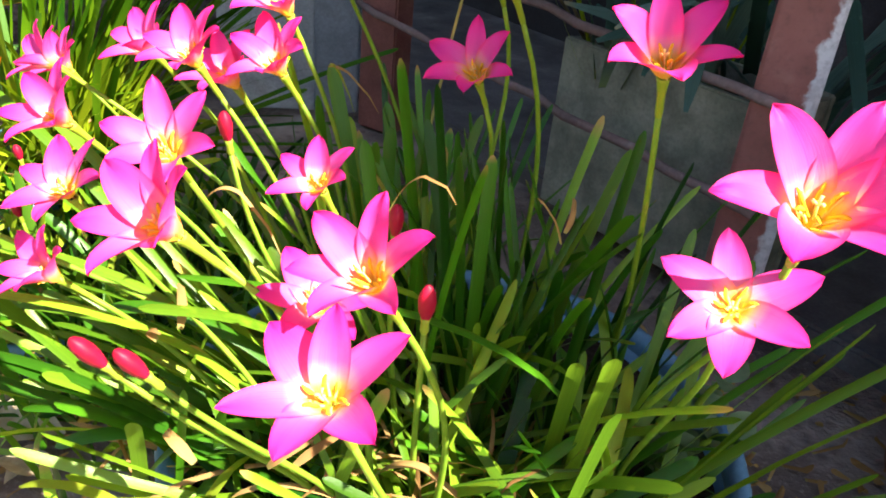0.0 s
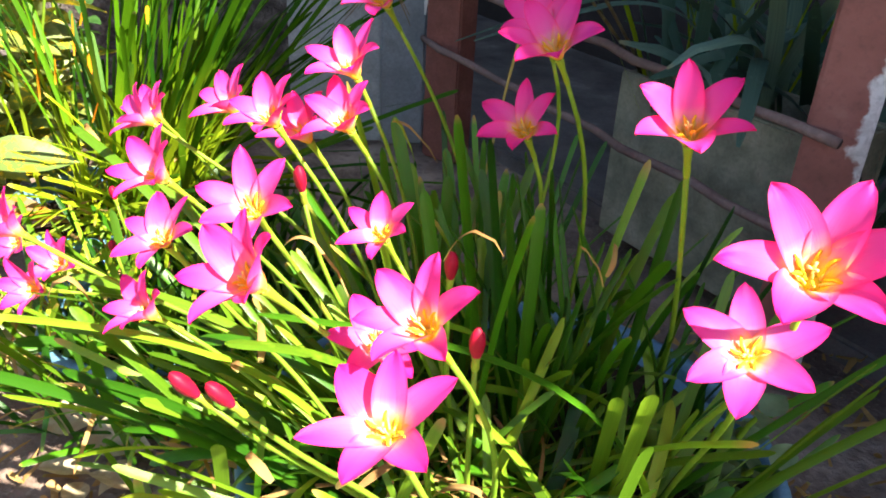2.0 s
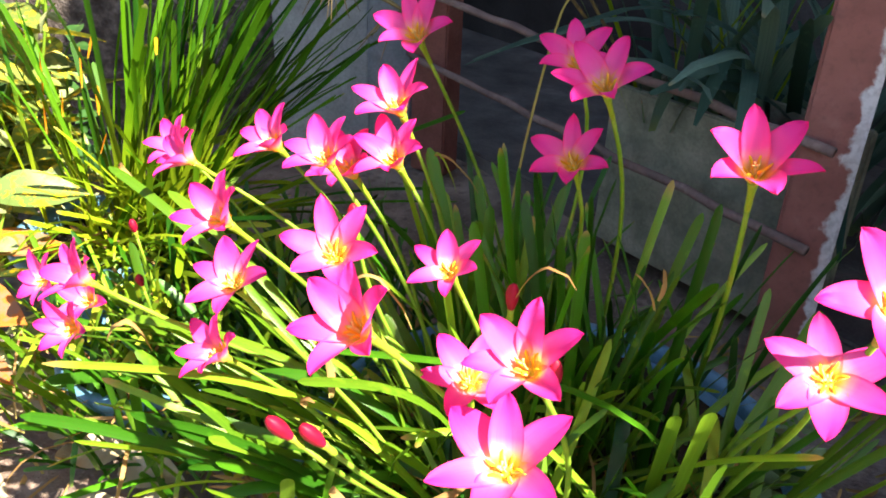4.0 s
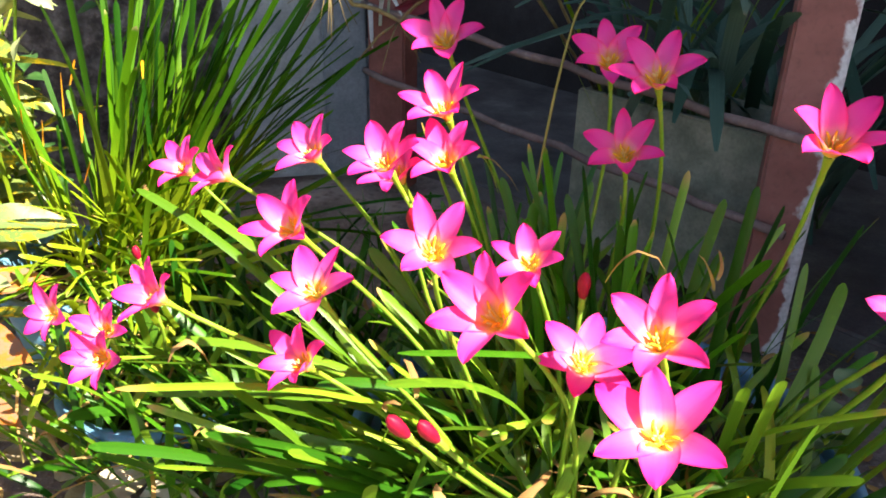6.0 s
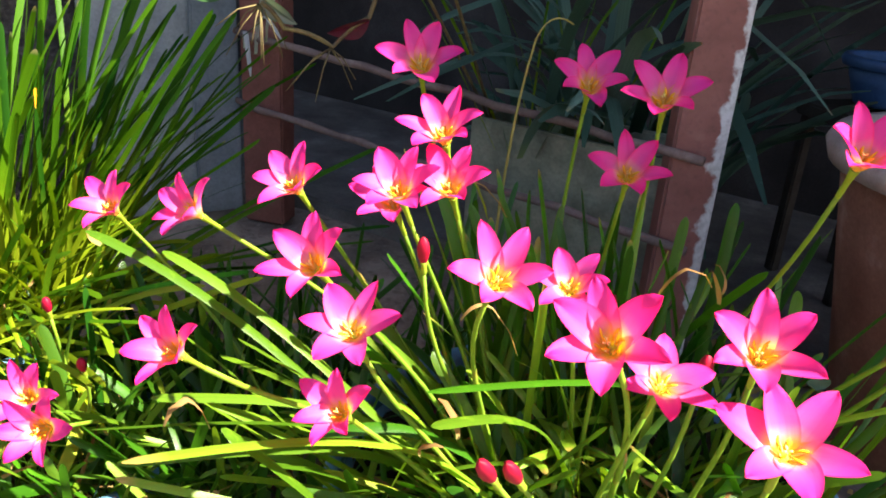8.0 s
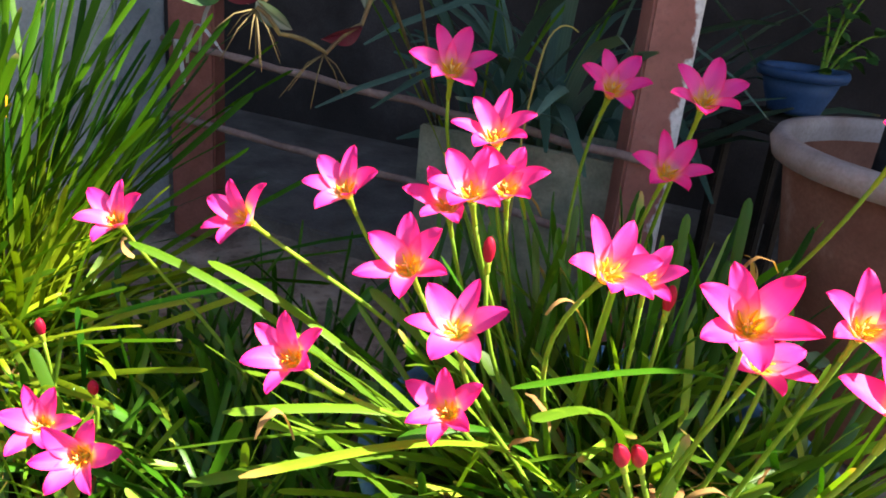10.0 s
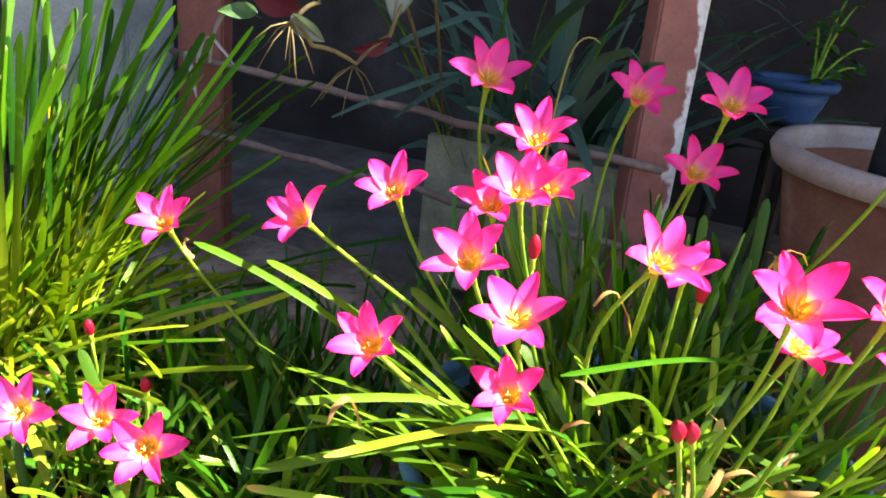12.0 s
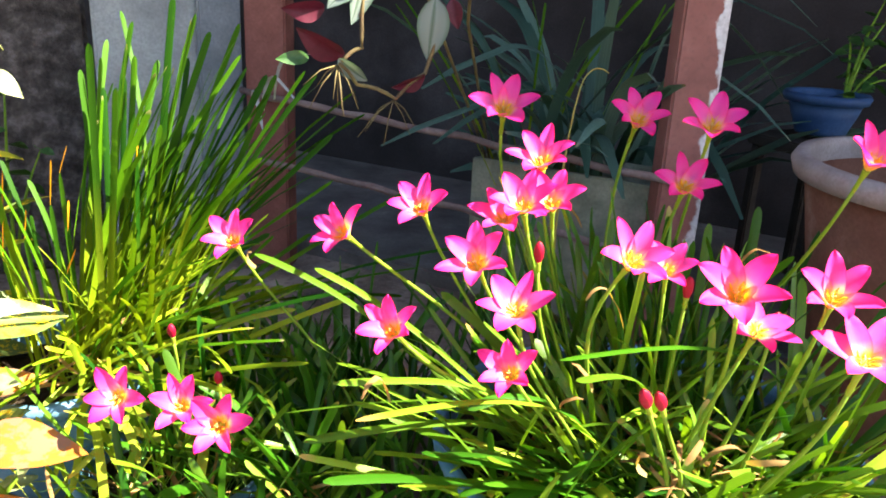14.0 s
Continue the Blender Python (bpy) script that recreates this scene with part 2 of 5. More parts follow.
def ground_material():
    mat, nt, out = nodes_of("ground")
    co = nt.nodes.new("ShaderNodeTexCoord").outputs["Object"]
    big = noise_of(nt, 6.0, 6.0, co)
    cells = add(nt, "ShaderNodeTexVoronoi", Scale=42.0)
    nt.links.new(co, cells.inputs["Vector"])
    col = ramp(nt, big, [(0.3, (0.07, 0.05, 0.04)), (0.5, (0.20, 0.14, 0.11)), (0.7, (0.40, 0.31, 0.25))])
    col = mixed(nt, ramp(nt, cells.outputs["Distance"], [(0.0, (0.7, 0.7, 0.7)), (0.45, (0, 0, 0))]), col, (0.07, 0.04, 0.03))
    fine = noise_of(nt, 150.0, 4.0, co)
    col = mixed(nt, ramp(nt, fine, [(0.55, (0, 0, 0)), (0.75, (0.7, 0.7, 0.7))]), col, (0.36, 0.28, 0.22))
    p = add(nt, "ShaderNodeBsdfPrincipled", Roughness=0.92)
    nt.links.new(col, p.inputs["Base Color"])
    nt.links.new(bump_of(nt, mixed(nt, 0.5, cells.outputs["Distance"], fine), 0.9, 0.008), p.inputs["Normal"])
    nt.links.new(p.outputs[0], out.inputs[0])
    return mat


def post_material():
    """Red-brown paint, worn to a whitish coat along one side."""
    mat, nt, out = nodes_of("painted_post")
    co = nt.nodes.new("ShaderNodeTexCoord").outputs["Object"]
    xyz = nt.nodes.new("ShaderNodeSeparateXYZ")
    nt.links.new(co, xyz.inputs[0])
    big = noise_of(nt, 14.0, 6.0, co)
    fine = noise_of(nt, 120.0, 4.0, co)
    brown = ramp(nt, big, [(0.3, (0.19, 0.065, 0.05)), (0.6, (0.27, 0.10, 0.08)), (0.8, (0.36, 0.18, 0.15))])
    brown = mixed(nt, ramp(nt, fine, [(0.5, (0, 0, 0)), (0.8, (0.5, 0.5, 0.5))]), brown, (0.12, 0.05, 0.04))
    white = ramp(nt, fine, [(0.3, (0.42, 0.39, 0.38)), (0.6, (0.62, 0.59, 0.58))])
    edge = add(nt, "ShaderNodeMath")
    edge.operation = "MULTIPLY_ADD"
    edge.inputs[1].default_value = 10.0
    nt.links.new(xyz.outputs["X"], edge.inputs[0])
    nt.links.new(mixed(nt, 0.15, big, (0.5, 0.5, 0.5)), edge.inputs[2])
    mask = ramp(nt, edge.outputs[0], [(0.72, (0, 0, 0)), (0.77, (1, 1, 1))])
    col = mixed(nt, mask, brown, white)
    p = add(nt, "ShaderNodeBsdfPrincipled", Roughness=0.7)
    nt.links.new(col, p.inputs["Base Color"])
    nt.links.new(bump_of(nt, mixed(nt, 0.5, mask, fine), 0.5, 0.002), p.inputs["Normal"])
    nt.links.new(p.outputs[0], out.inputs[0])
    return mat


BROWN = plain("brown_paint", [(0.3, (0.17, 0.06, 0.045)), (0.6, (0.25, 0.095, 0.075)), (0.8, (0.33, 0.16, 0.13))], 14.0, 0.75, 0.4)
GROUND, POST = ground_material(), post_material()

# ---- structure ----
FENCE_A, FENCE_B = Vector((0.425, 0.935, 0)), Vector((-0.105, 1.66, 0))
ALONG = (FENCE_B - FENCE_A).normalized()
BEHIND = Vector((-ALONG.y, ALONG.x, 0)) * -1
if BEHIND.x < 0:
    BEHIND = -BEHIND


def at_fence(s, d, z=0.0):
    """A place s metres along the fence from its near post, d metres behind it."""
    return FENCE_A + ALONG * s + BEHIND * d + Vector((0, 0, z))


FENCE_TURN = math.atan2(ALONG.y, ALONG.x)


def fence_pose(s, d, z=0.0):
    return Matrix.Translation(at_fence(s, d, z)) @ Matrix.Rotation(FENCE_TURN, 4, "Z")


def sheet(cx, cy, half, n, lift, near=2.5):
    """A ground sheet, dense near its middle, with a slight unevenness."""
    bm = bmesh.new()
    grid = []
    for j in range(n + 1):
        row = []
        for i in range(n + 1):
            a, b = 2 * i / n - 1, 2 * j / n - 1
            x, y = cx + half * a * abs(a) ** near, cy + half * b * abs(b) ** near
            row.append(bm.verts.new((x, y, lift * noise.noise(Vector((x * 7, y * 7, 0))) + lift * 0.4 * noise.noise(Vector((x * 31, y * 31, 3))))))
        grid.append(row)
    for j in range(n):
        for i in range(n):
            bm.faces.new((grid[j][i], grid[j][i + 1], grid[j + 1][i + 1], grid[j + 1][i]))
    return bm


thing("ground", "brown earth ground strewn with crumbs and dry litter", "ground", kind="structure", bm=sheet(0, 0.7, 60, 90, 0.008), material=GROUND)

bm = box(bmesh.new(), 0, 0, 0, 4.6, 2.2, 0.05, 0.006)
thing("pavement", "grey weathered concrete paving under the fence", "pavement", fence_pose(0.55, 1.22, 0.012), kind="structure", bm=bm, material=CONCRETE, smooth=False)

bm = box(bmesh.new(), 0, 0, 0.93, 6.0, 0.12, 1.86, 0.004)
thing("wall_back", "plastered wall behind the fence, coloured near-black for deep shade", "wall", fence_pose(-0.2, 0.95), kind="structure", bm=bm, material=SHADE_WALL, smooth=False)
bm = box(bmesh.new(), 0, 0, 1.2, 3.2, 0.14, 2.4, 0.01)
thing("wall_left", "rough dark grey stucco wall with stains", "wall", Matrix.Translation((-2.04, 1.78, 0)) @ Matrix.Rotation(radians(3), 4, "Z"), kind="structure", bm=bm, material=STUCCO, smooth=False)
# unseen roof added to block the sun; its small flap shapes the shadow's edge
bm = box(bmesh.new(), 0, -1.08, 0, 6.6, 2.4, 0.08, 0.006)
box(bm, -1.42, 0.1625, 0, 0.54, 0.085, 0.07, 0.004)
thing("ceiling", "unseen brown boarded roof added to shade the fence and the pots behind", "roof", fence_pose(0.0, 0.0, 1.9), kind="structure", bm=bm, material=ROOF, smooth=False)

# fence
fence = thing("fence", "low fence of red-brown posts and two weathered wooden rails", "fence", fence_pose(0, 0))


def fence_post(s, d, width, depth, height, turn, material, label):
    bm = box(bmesh.new(), 0, 0, height / 2, width, depth, height, 0.004)
    for v in bm.verts:
        v.co.x += 0.002 * noise.noise(v.co * 9)
    return part("post", bm, material, fence, label, False, Matrix.Translation((s, -d, 0)) @ Matrix.Rotation(turn, 4, "Z"))


fence_post(0.0, 0.03, 0.075, 0.06, 1.85, radians(-150), POST, "red-brown post with worn whitish paint")
fence_post(0.9, 0.03, 0.09, 0.06, 1.85, radians(20), BROWN, "plain red-brown painted post")
for z0, z1 in ((0.355, 0.405), (0.215, 0.262)):
    bm = bmesh.new()
    pts = [Vector((-0.03 + 0.98 * k / 14, 0.014 + 0.004 * math.sin(k * 1.7), z0 + (z1 - z0) * k / 14 + 0.003 * math.sin(k * 2.3))) for k in range(15)]
    tube(bm, pts, [0.0072 + 0.0011 * math.sin(k * 3.1) for k in range(15)], 9)
    part("rail", bm, WOOD, fence, "thin weathered wooden rail")

board = bmesh.new()
box(board, 0, 0, 0, 0.21, 0.018, 1.5, 0.004)
thing("wall_board", "upright whitewashed board leaning against the stucco wall", "board", Matrix.Translation((-0.33, 1.69, 0.77)) @ Matrix.Rotation(radians(8), 4, "Z"), bm=board, material=WHITEWASH, smooth=False)

board = bmesh.new()
box(board, 0, 0, 0, 0.095, 0.016, 1.5, 0.004)
thing("wall_board", "narrow blue-grey board beside the whitewashed one", "board", Matrix.Translation((-0.186, 1.694, 0.77)) @ Matrix.Rotation(radians(12), 4, "Z"), bm=board, material=GREYBOARD, smooth=False)


# ---- containers ----
def pot(name, label, category, x, y, rim, foot, height, material, lip_material=None, soil=0.03, lip=0.012, z=0.0):
    ob = thing(name, label, category, Matrix.Translation((x, y, z)))
    w = 0.005
    k = rim - foot
    bm = lathe(bmesh.new(), [(0.001, 0.012), (foot * 0.96, 0.012), (foot, 0.02), (foot + k * 0.5, height * 0.5), (rim - 0.002, height - lip * 1.6), (rim - w, height - lip * 1.6), (foot + k * 0.5 - w, height * 0.5), (foot - w, 0.03), (0.001, 0.03)])
    part("body", bm, material, ob)
    bm = lathe(bmesh.new(), [(rim - w, height - lip * 1.6), (rim + lip * 0.7, height - lip * 1.5), (rim + lip, height - lip * 0.6), (rim + lip * 0.7, height), (rim - w * 0.4, height), (rim - w, height - lip * 0.7), (rim - w, height - lip * 1.6)])
    part("rim", bm, lip_material or material, ob)
    bm = bmesh.new()
    rings, sides = 7, 30
    rr = foot + k * (1 - soil / height) - w
    mid = bm.verts.new((0, 0, height - soil + 0.012))
    prev = None
    for i in range(1, rings + 1):
        q = rr * i / rings
        ring = []
        for j in range(sides):
            a = 2 * math.pi * j / sides
            ring.append(bm.verts.new((q * math.cos(a), q * math.sin(a), height - soil + 0.012 * noise.noise(Vector((q * math.cos(a) * 40, q * math.sin(a) * 40, x))))))
        for j in range(sides):
            if prev is None:
                bm.faces.new((mid, ring[j], ring[(j + 1) % sides]))
            else:
                bm.faces.new((prev[j], ring[j], ring[(j + 1) % sides], prev[(j + 1) % sides]))
        prev = ring
    part("soil", bm, SOIL, ob, "dark crumbly potting soil")
    return ob


pot("plastic_basin", "wide faded blue plastic basin planted with rain lilies", "planter", 0.05, 0.512, 0.226, 0.19, 0.195, BLUE)
pot("plastic_pot", "light blue plastic pot holding low rain lilies", "pot", -0.42, 0.80, 0.11, 0.09, 0.095, BLUE)
pot("plastic_pot", "faded blue plastic pot full of grass-like leaves", "pot", -0.54, 0.985, 0.125, 0.10, 0.165, BLUE)
pot("clay_pot", "terracotta pot with a thick pale rim in the shade", "pot", 0.706, 0.612, 0.232, 0.16, 0.435, CLAY, CLAY_RIM, 0.075, 0.022)
pot("plant_bowl", "deep blue plastic bowl used as a planter", "pot", 0.925, 1.07, 0.074, 0.052, 0.095, BLUE_DARK, z=0.3795)
stand = thing("plant_stand", "dark weathered wooden stand under the blue bowl", "stand", Matrix.Translation((0.925, 1.07, 0.037)))
part("top", box(bmesh.new(), 0, 0, 0.33, 0.20, 0.20, 0.025, 0.004), DARKWOOD, stand, smooth=False)
for px, py in ((-0.08, -0.08), (0.08, -0.08), (-0.08, 0.08), (0.08, 0.08)):
    part("leg", box(bmesh.new(), px, py, 0.159, 0.022, 0.022, 0.318, 0.003), DARKWOOD, stand, smooth=False)

trough = thing("planter_box", "pale greenish board planter trough behind the rails", "planter", fence_pose(0.215, 0.055, 0.0372))
for name, spec in (("front_panel", (0, 0, 0.145, 0.38, 0.016, 0.29)), ("back_panel", (0, -0.15, 0.145, 0.38, 0.016, 0.29)), ("end_panel", (-0.182, -0.075, 0.145, 0.016, 0.133, 0.286)), ("end_panel", (0.182, -0.075, 0.145, 0.016, 0.133, 0.286))):
    part(name, box(bmesh.new(), *spec, 0.003), BOARD, trough, smooth=False)
part("soil", box(bmesh.new(), 0, -0.075, 0.13, 0.345, 0.13, 0.24, 0.004), SOIL, trough, "dark dry soil")


# ---- blades ----
def tip_steps(n, tip):
    """Stations along a blade, three of them gathered at its tip."""
    return [tip * i / (n - 2) for i in range(n - 1)] + [tip + (1 - tip) * 0.65, 1.0]


def tip_width(s, tip):
    return 1.0 if s <= tip else max(0.22, math.sqrt(max(0.0, 1 - ((s - tip) / (1 - tip)) ** 2.2)))


def blade_data(bm, uvl, length, width, arch, start, power, fold, twist, seed, n=9, tip=0.75, m=None):
    """One strap-shaped leaf that grows along z and arches towards x."""
    r = random.Random(seed)
    p, th = Vector((0, 0, 0)), start
    rows = []
    wob = r.uniform(-0.25, 0.25)
    steps = tip_steps(n, tip)
    for i, s in enumerate(steps):
        th = start + arch * s ** power
        w = width * (0.55 + 0.45 * min(1, s * 4)) * tip_width(s, tip)
        side = Vector((0, 1, 0))
        d = Vector((math.sin(th), 0, math.cos(th)))
        nrm = d.cross(side)
        a = twist * s + wob * s * s
        u = side * math.cos(a) + nrm * math.sin(a)
        v = nrm * math.cos(a) - side * math.sin(a)
        rows.append((p + u * w / 2 - v * w * fold, p.copy(), p - u * w / 2 - v * w * fold, s))
        ds = steps[min(i + 1, n)] - s
        p = p + d * (length * ds) + side * (wob * length * 0.30 * s * ds)
    verts = []
    for a, b, c, s in rows:
        verts.append([bm.verts.new(m @ q if m else q) for q in (a, b, c)])
    for i in range(n):
        for k in range(2):
            f = bm.faces.new((verts[i][k], verts[i][k + 1], verts[i + 1][k + 1], verts[i + 1][k]))
            f.smooth = True
            for loop, (uu, vv) in zip(f.loops, ((k / 2, steps[i]), ((k + 1) / 2, steps[i]), ((k + 1) / 2, steps[i + 1]), (k / 2, steps[i + 1]))):
                loop[uvl].uv = (uu, vv)


def blade_mesh(name, material, **kw):
    bm = bmesh.new()
    blade_data(bm, bm.loops.layers.uv.new("UVMap"), **kw)
    return mesh_of(bm, name, material)


def blade_set(name, material, count, length, width, arches, seed, **kw):
    r = random.Random(seed)
    out = []
    for i in range(count):
        arch = arches[0] + (arches[1] - arches[0]) * i / max(1, count - 1)
        out.append(blade_mesh(name, material, length=length, width=width * r.uniform(0.65, 1.3), arch=arch, start=r.uniform(0.0, 0.12), power=r.uniform(0.9, 1.6), fold=r.uniform(0.05, 0.22), twist=r.uniform(-0.7, 0.7), seed=seed * 100 + i, **kw))
    return out


def blade_at(x, y, z, azimuth, lean, size, roll=0.0, wide=1.0):
    """azimuth: the way in which the leaf arches, in degrees; lean: its tilt that way at the foot."""
    return pose(x, y, z, 0, 0, azimuth) @ pose(0, 0, 0, 0, lean, 0) @ pose(0, 0, 0, 0, 0, roll) @ Matrix.Diagonal((size, wide * size ** 0.5, size, 1))


SHORT = blade_set("leaf", LEAF, 10, 0.30, 0.0080, (0.10, 0.7), 3, tip=0.95)
ERECT = blade_set("leaf", SHADE_LEAF, 12, 0.31, 0.0088, (0.02, 0.55), 7, tip=0.95)
BENT = blade_set("leaf", LEAF, 10, 0.32, 0.0078, (0.7, 1.9), 4, tip=0.94)
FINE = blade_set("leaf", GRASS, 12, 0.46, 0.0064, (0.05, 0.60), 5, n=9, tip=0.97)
BROAD = blade_set("leaf", STRAP, 8, 0.50, 0.017, (0.9, 2.2), 6, n=12, tip=0.7)
STUB = blade_set("leaf", LEAF, 10, 0.17, 0.0078, (0.1, 1.1), 12, n=8, tip=0.93)
LOW = blade_set("leaf", SHADE_LEAF, 10, 0.17, 0.0080, (0.1, 0.9), 14, n=8, tip=0.93)
DROOP = blade_set("leaf", SUNNY_SKIRT, 10, 0.29, 0.0066, (0.3, 1.3), 16, n=9, tip=0.94)
SUNNY_OLD = blade_set("leaf", SUNNY_AGED, 8, 0.26, 0.0090, (0.4, 1.8), 13, n=9, tip=0.92)
DRIED = blade_set("dry_leaf", DRY, 6, 0.055, 0.0080, (0.9, 3.0), 8, tip=0.5)



def leaf_to(parent, base, tip, lift, width, material=None, seed=1, n=14, name="leaf", blunt=0.94, arching=False):
    """A leaf from base to tip that bows over its chord by about three quarters of lift."""
    base, tip = Vector(base), Vector(tip)
    run = tip - base
    if arching:
        a = base + Vector((run.x * 0.10, run.y * 0.10, max(run.z, 0.0) * 0.75 + lift))
        c = tip - Vector((run.x * 0.45, run.y * 0.45, run.z * 0.12 - lift * 0.45))
    else:
        a = base + run * 0.28 + Vector((0, 0, lift))
        c = base + run * 0.70 + Vector((0, 0, lift))
    steps = tip_steps(n, blunt)
    pts = [base * (1 - t) ** 3 + a * 3 * t * (1 - t) ** 2 + c * 3 * t * t * (1 - t) + tip * t ** 3 for t in steps]
    r = random.Random(seed)
    bm = bmesh.new()
    uvl = bm.loops.layers.uv.new("UVMap")
    twist = r.uniform(-0.5, 0.5)
    rows = []
    for i, p in enumerate(pts):
        s = steps[i]
        d = (pts[min(i + 1, n)] - pts[max(i - 1, 0)]).normalized()
        flat = Vector((-run.y, run.x, 0)).normalized()
        nrm = d.cross(flat).normalized()
        ang = twist * s
        u = flat * math.cos(ang) + nrm * math.sin(ang)
        w = width * (0.6 + 0.4 * min(1, 4 * s)) * tip_width(s, blunt)
        rows.append([bm.verts.new(p + u * w / 2), bm.verts.new(p + nrm * w * 0.12), bm.verts.new(p - u * w / 2)])
    for i in range(n):
        for k in range(2):
            f = bm.faces.new((rows[i][k], rows[i][k + 1], rows[i + 1][k + 1], rows[i + 1][k]))
            for loop, (uu, vv) in zip(f.loops, ((k / 2, steps[i]), ((k + 1) / 2, steps[i]), ((k + 1) / 2, steps[i + 1]), (k / 2, steps[i + 1]))):
                loop[uvl].uv = (uu, vv)
    return part(name, bm, material or LEAF, parent)

# ---- rain lilies ----
def tepal_mesh(seed, breadth):
    """One petal for a flower of unit radius: funnel-shaped at its foot, spread and pointed at its tip."""
    r = random.Random(seed)
    bm = bmesh.new()
    uvl = bm.loops.layers.uv.new("UVMap")
    n, m = 12, 6
    bend, side, curl = r.uniform(-0.05, 0.10), r.uniform(-0.06, 0.06), r.uniform(0.02, 0.12)
    grid = []
    for i in range(n + 1):
        s = i / n
        rad = 0.07 + 0.93 * s ** 1.12
        z = -0.10 + 1.12 * s - (0.38 + bend) * s * s - curl * max(0, s - 0.72) ** 2 * 6
        w = breadth * (math.sin(math.pi * min(1.0, 0.16 + 0.84 * s ** 1.05)) ** 0.62) * (1 - 0.10 * s)
        if i == n:
            w = 0.012
        row = []
        for j in range(m + 1):
            q = 2 * j / m - 1
            cup = 0.30 * (1 - s) ** 1.5 + 0.06
            lift = cup * w * q * q * 0.9 + 0.016 * math.sin(q * 4 + seed) * s - 0.02 * (1 - abs(q)) * s * (1 - s) * 2
            row.append(bm.verts.new((rad - lift * 0.45, q * w / 2 + side * s * s, z + lift)))
        grid.append(row)
    for i in range(n):
        for j in range(m):
            f = bm.faces.new((grid[i][j], grid[i][j + 1], grid[i + 1][j + 1], grid[i + 1][j]))
            for loop, (a, b) in zip(f.loops, ((j, i), (j + 1, i), (j + 1, i + 1), (j, i + 1))):
                loop[uvl].uv = (a / m, b / n)
    return mesh_of(bm, "tepal", PETAL)


OUTER = [tepal_mesh(11 + i, 0.57 + 0.03 * (i % 3)) for i in range(6)]
INNER = [tepal_mesh(31 + i, 0.48 + 0.03 * (i % 3)) for i in range(6)]


def anther_mesh(seed):
    r = random.Random(seed)
    bm = bmesh.new()
    pts = [Vector((0.10 + 0.19 * t + r.uniform(-0.01, 0.01), 0.03 * math.sin(3 * t + seed), 0.06 + 0.26 * t - 0.10 * t * t)) for t in (0, 0.25, 0.5, 0.75, 1)]
    tube(bm, pts, [0.013, 0.022, 0.026, 0.022, 0.010], 6)
    return mesh_of(bm, "anther", ANTHER)


def filament_mesh():
    bm = bmesh.new()
    tube(bm, [Vector((0.04, 0, -0.12)), Vector((0.09, 0, -0.02)), Vector((0.15, 0, 0.08)), Vector((0.24, 0, 0.17))], [0.022, 0.020, 0.018, 0.014], 5)
    return mesh_of(bm, "filament", FILAMENT)


def style_mesh():
    bm = bmesh.new()
    tube(bm, [Vector((0, 0, -0.25)), Vector((0.02, 0.01, 0.05)), Vector((0.04, 0.0, 0.22))], [0.018, 0.015, 0.014], 5)
    for k in range(3):
        a = 2.1 * k
        tube(bm, [Vector((0.04, 0, 0.21)), Vector((0.04 + 0.06 * math.cos(a), 0.06 * math.sin(a), 0.27))], [0.014, 0.02], 5)
    return mesh_of(bm, "style", FILAMENT)


def calyx_mesh():
    bm = lathe(bmesh.new(), [(0.055, -1.02), (0.064, -0.92), (0.066, -0.80), (0.062, -0.65), (0.070, -0.48), (0.086, -0.32), (0.102, -0.20), (0.110, -0.13), (0.085, -0.14), (0.05, -0.16)], 12)
    return mesh_of(bm, "calyx", CALYX)


def throat_mesh():
    bm = lathe(bmesh.new(), [(0.105, -0.075), (0.09, -0.05), (0.06, -0.03), (0.03, -0.02), (0.002, -0.015)], 12)
    return mesh_of(bm, "throat", THROAT)


CUP = throat_mesh()
ANTHERS, FIL, STYLE, CAL = [anther_mesh(i) for i in range(4)], filament_mesh(), style_mesh(), calyx_mesh()
LABEL = "open pink rain lily, yellow throat, on a slender green stalk"


def turned(axis, degrees):
    u = axis.cross(Vector((0, 0, 1))).normalized()
    v = axis.cross(u)
    m = Matrix((u, v, axis)).transposed().to_4x4()
    return m @ Matrix.Rotation(radians(degrees), 4, "Z")


def scape(parent, base, end, axis, radius, r):
    reach = (end - base).length
    a = base + Vector((r.uniform(-0.01, 0.01), r.uniform(-0.01, 0.01), reach * 0.40))
    b = end - axis * reach * 0.42
    bm = bmesh.new()
    pts = bezier(base, a, b, end, 12)
    tube(bm, pts, [radius * (1.25 - 0.35 * i / 12) for i in range(13)], 7)
    return part("stalk", bm, STEM, parent)


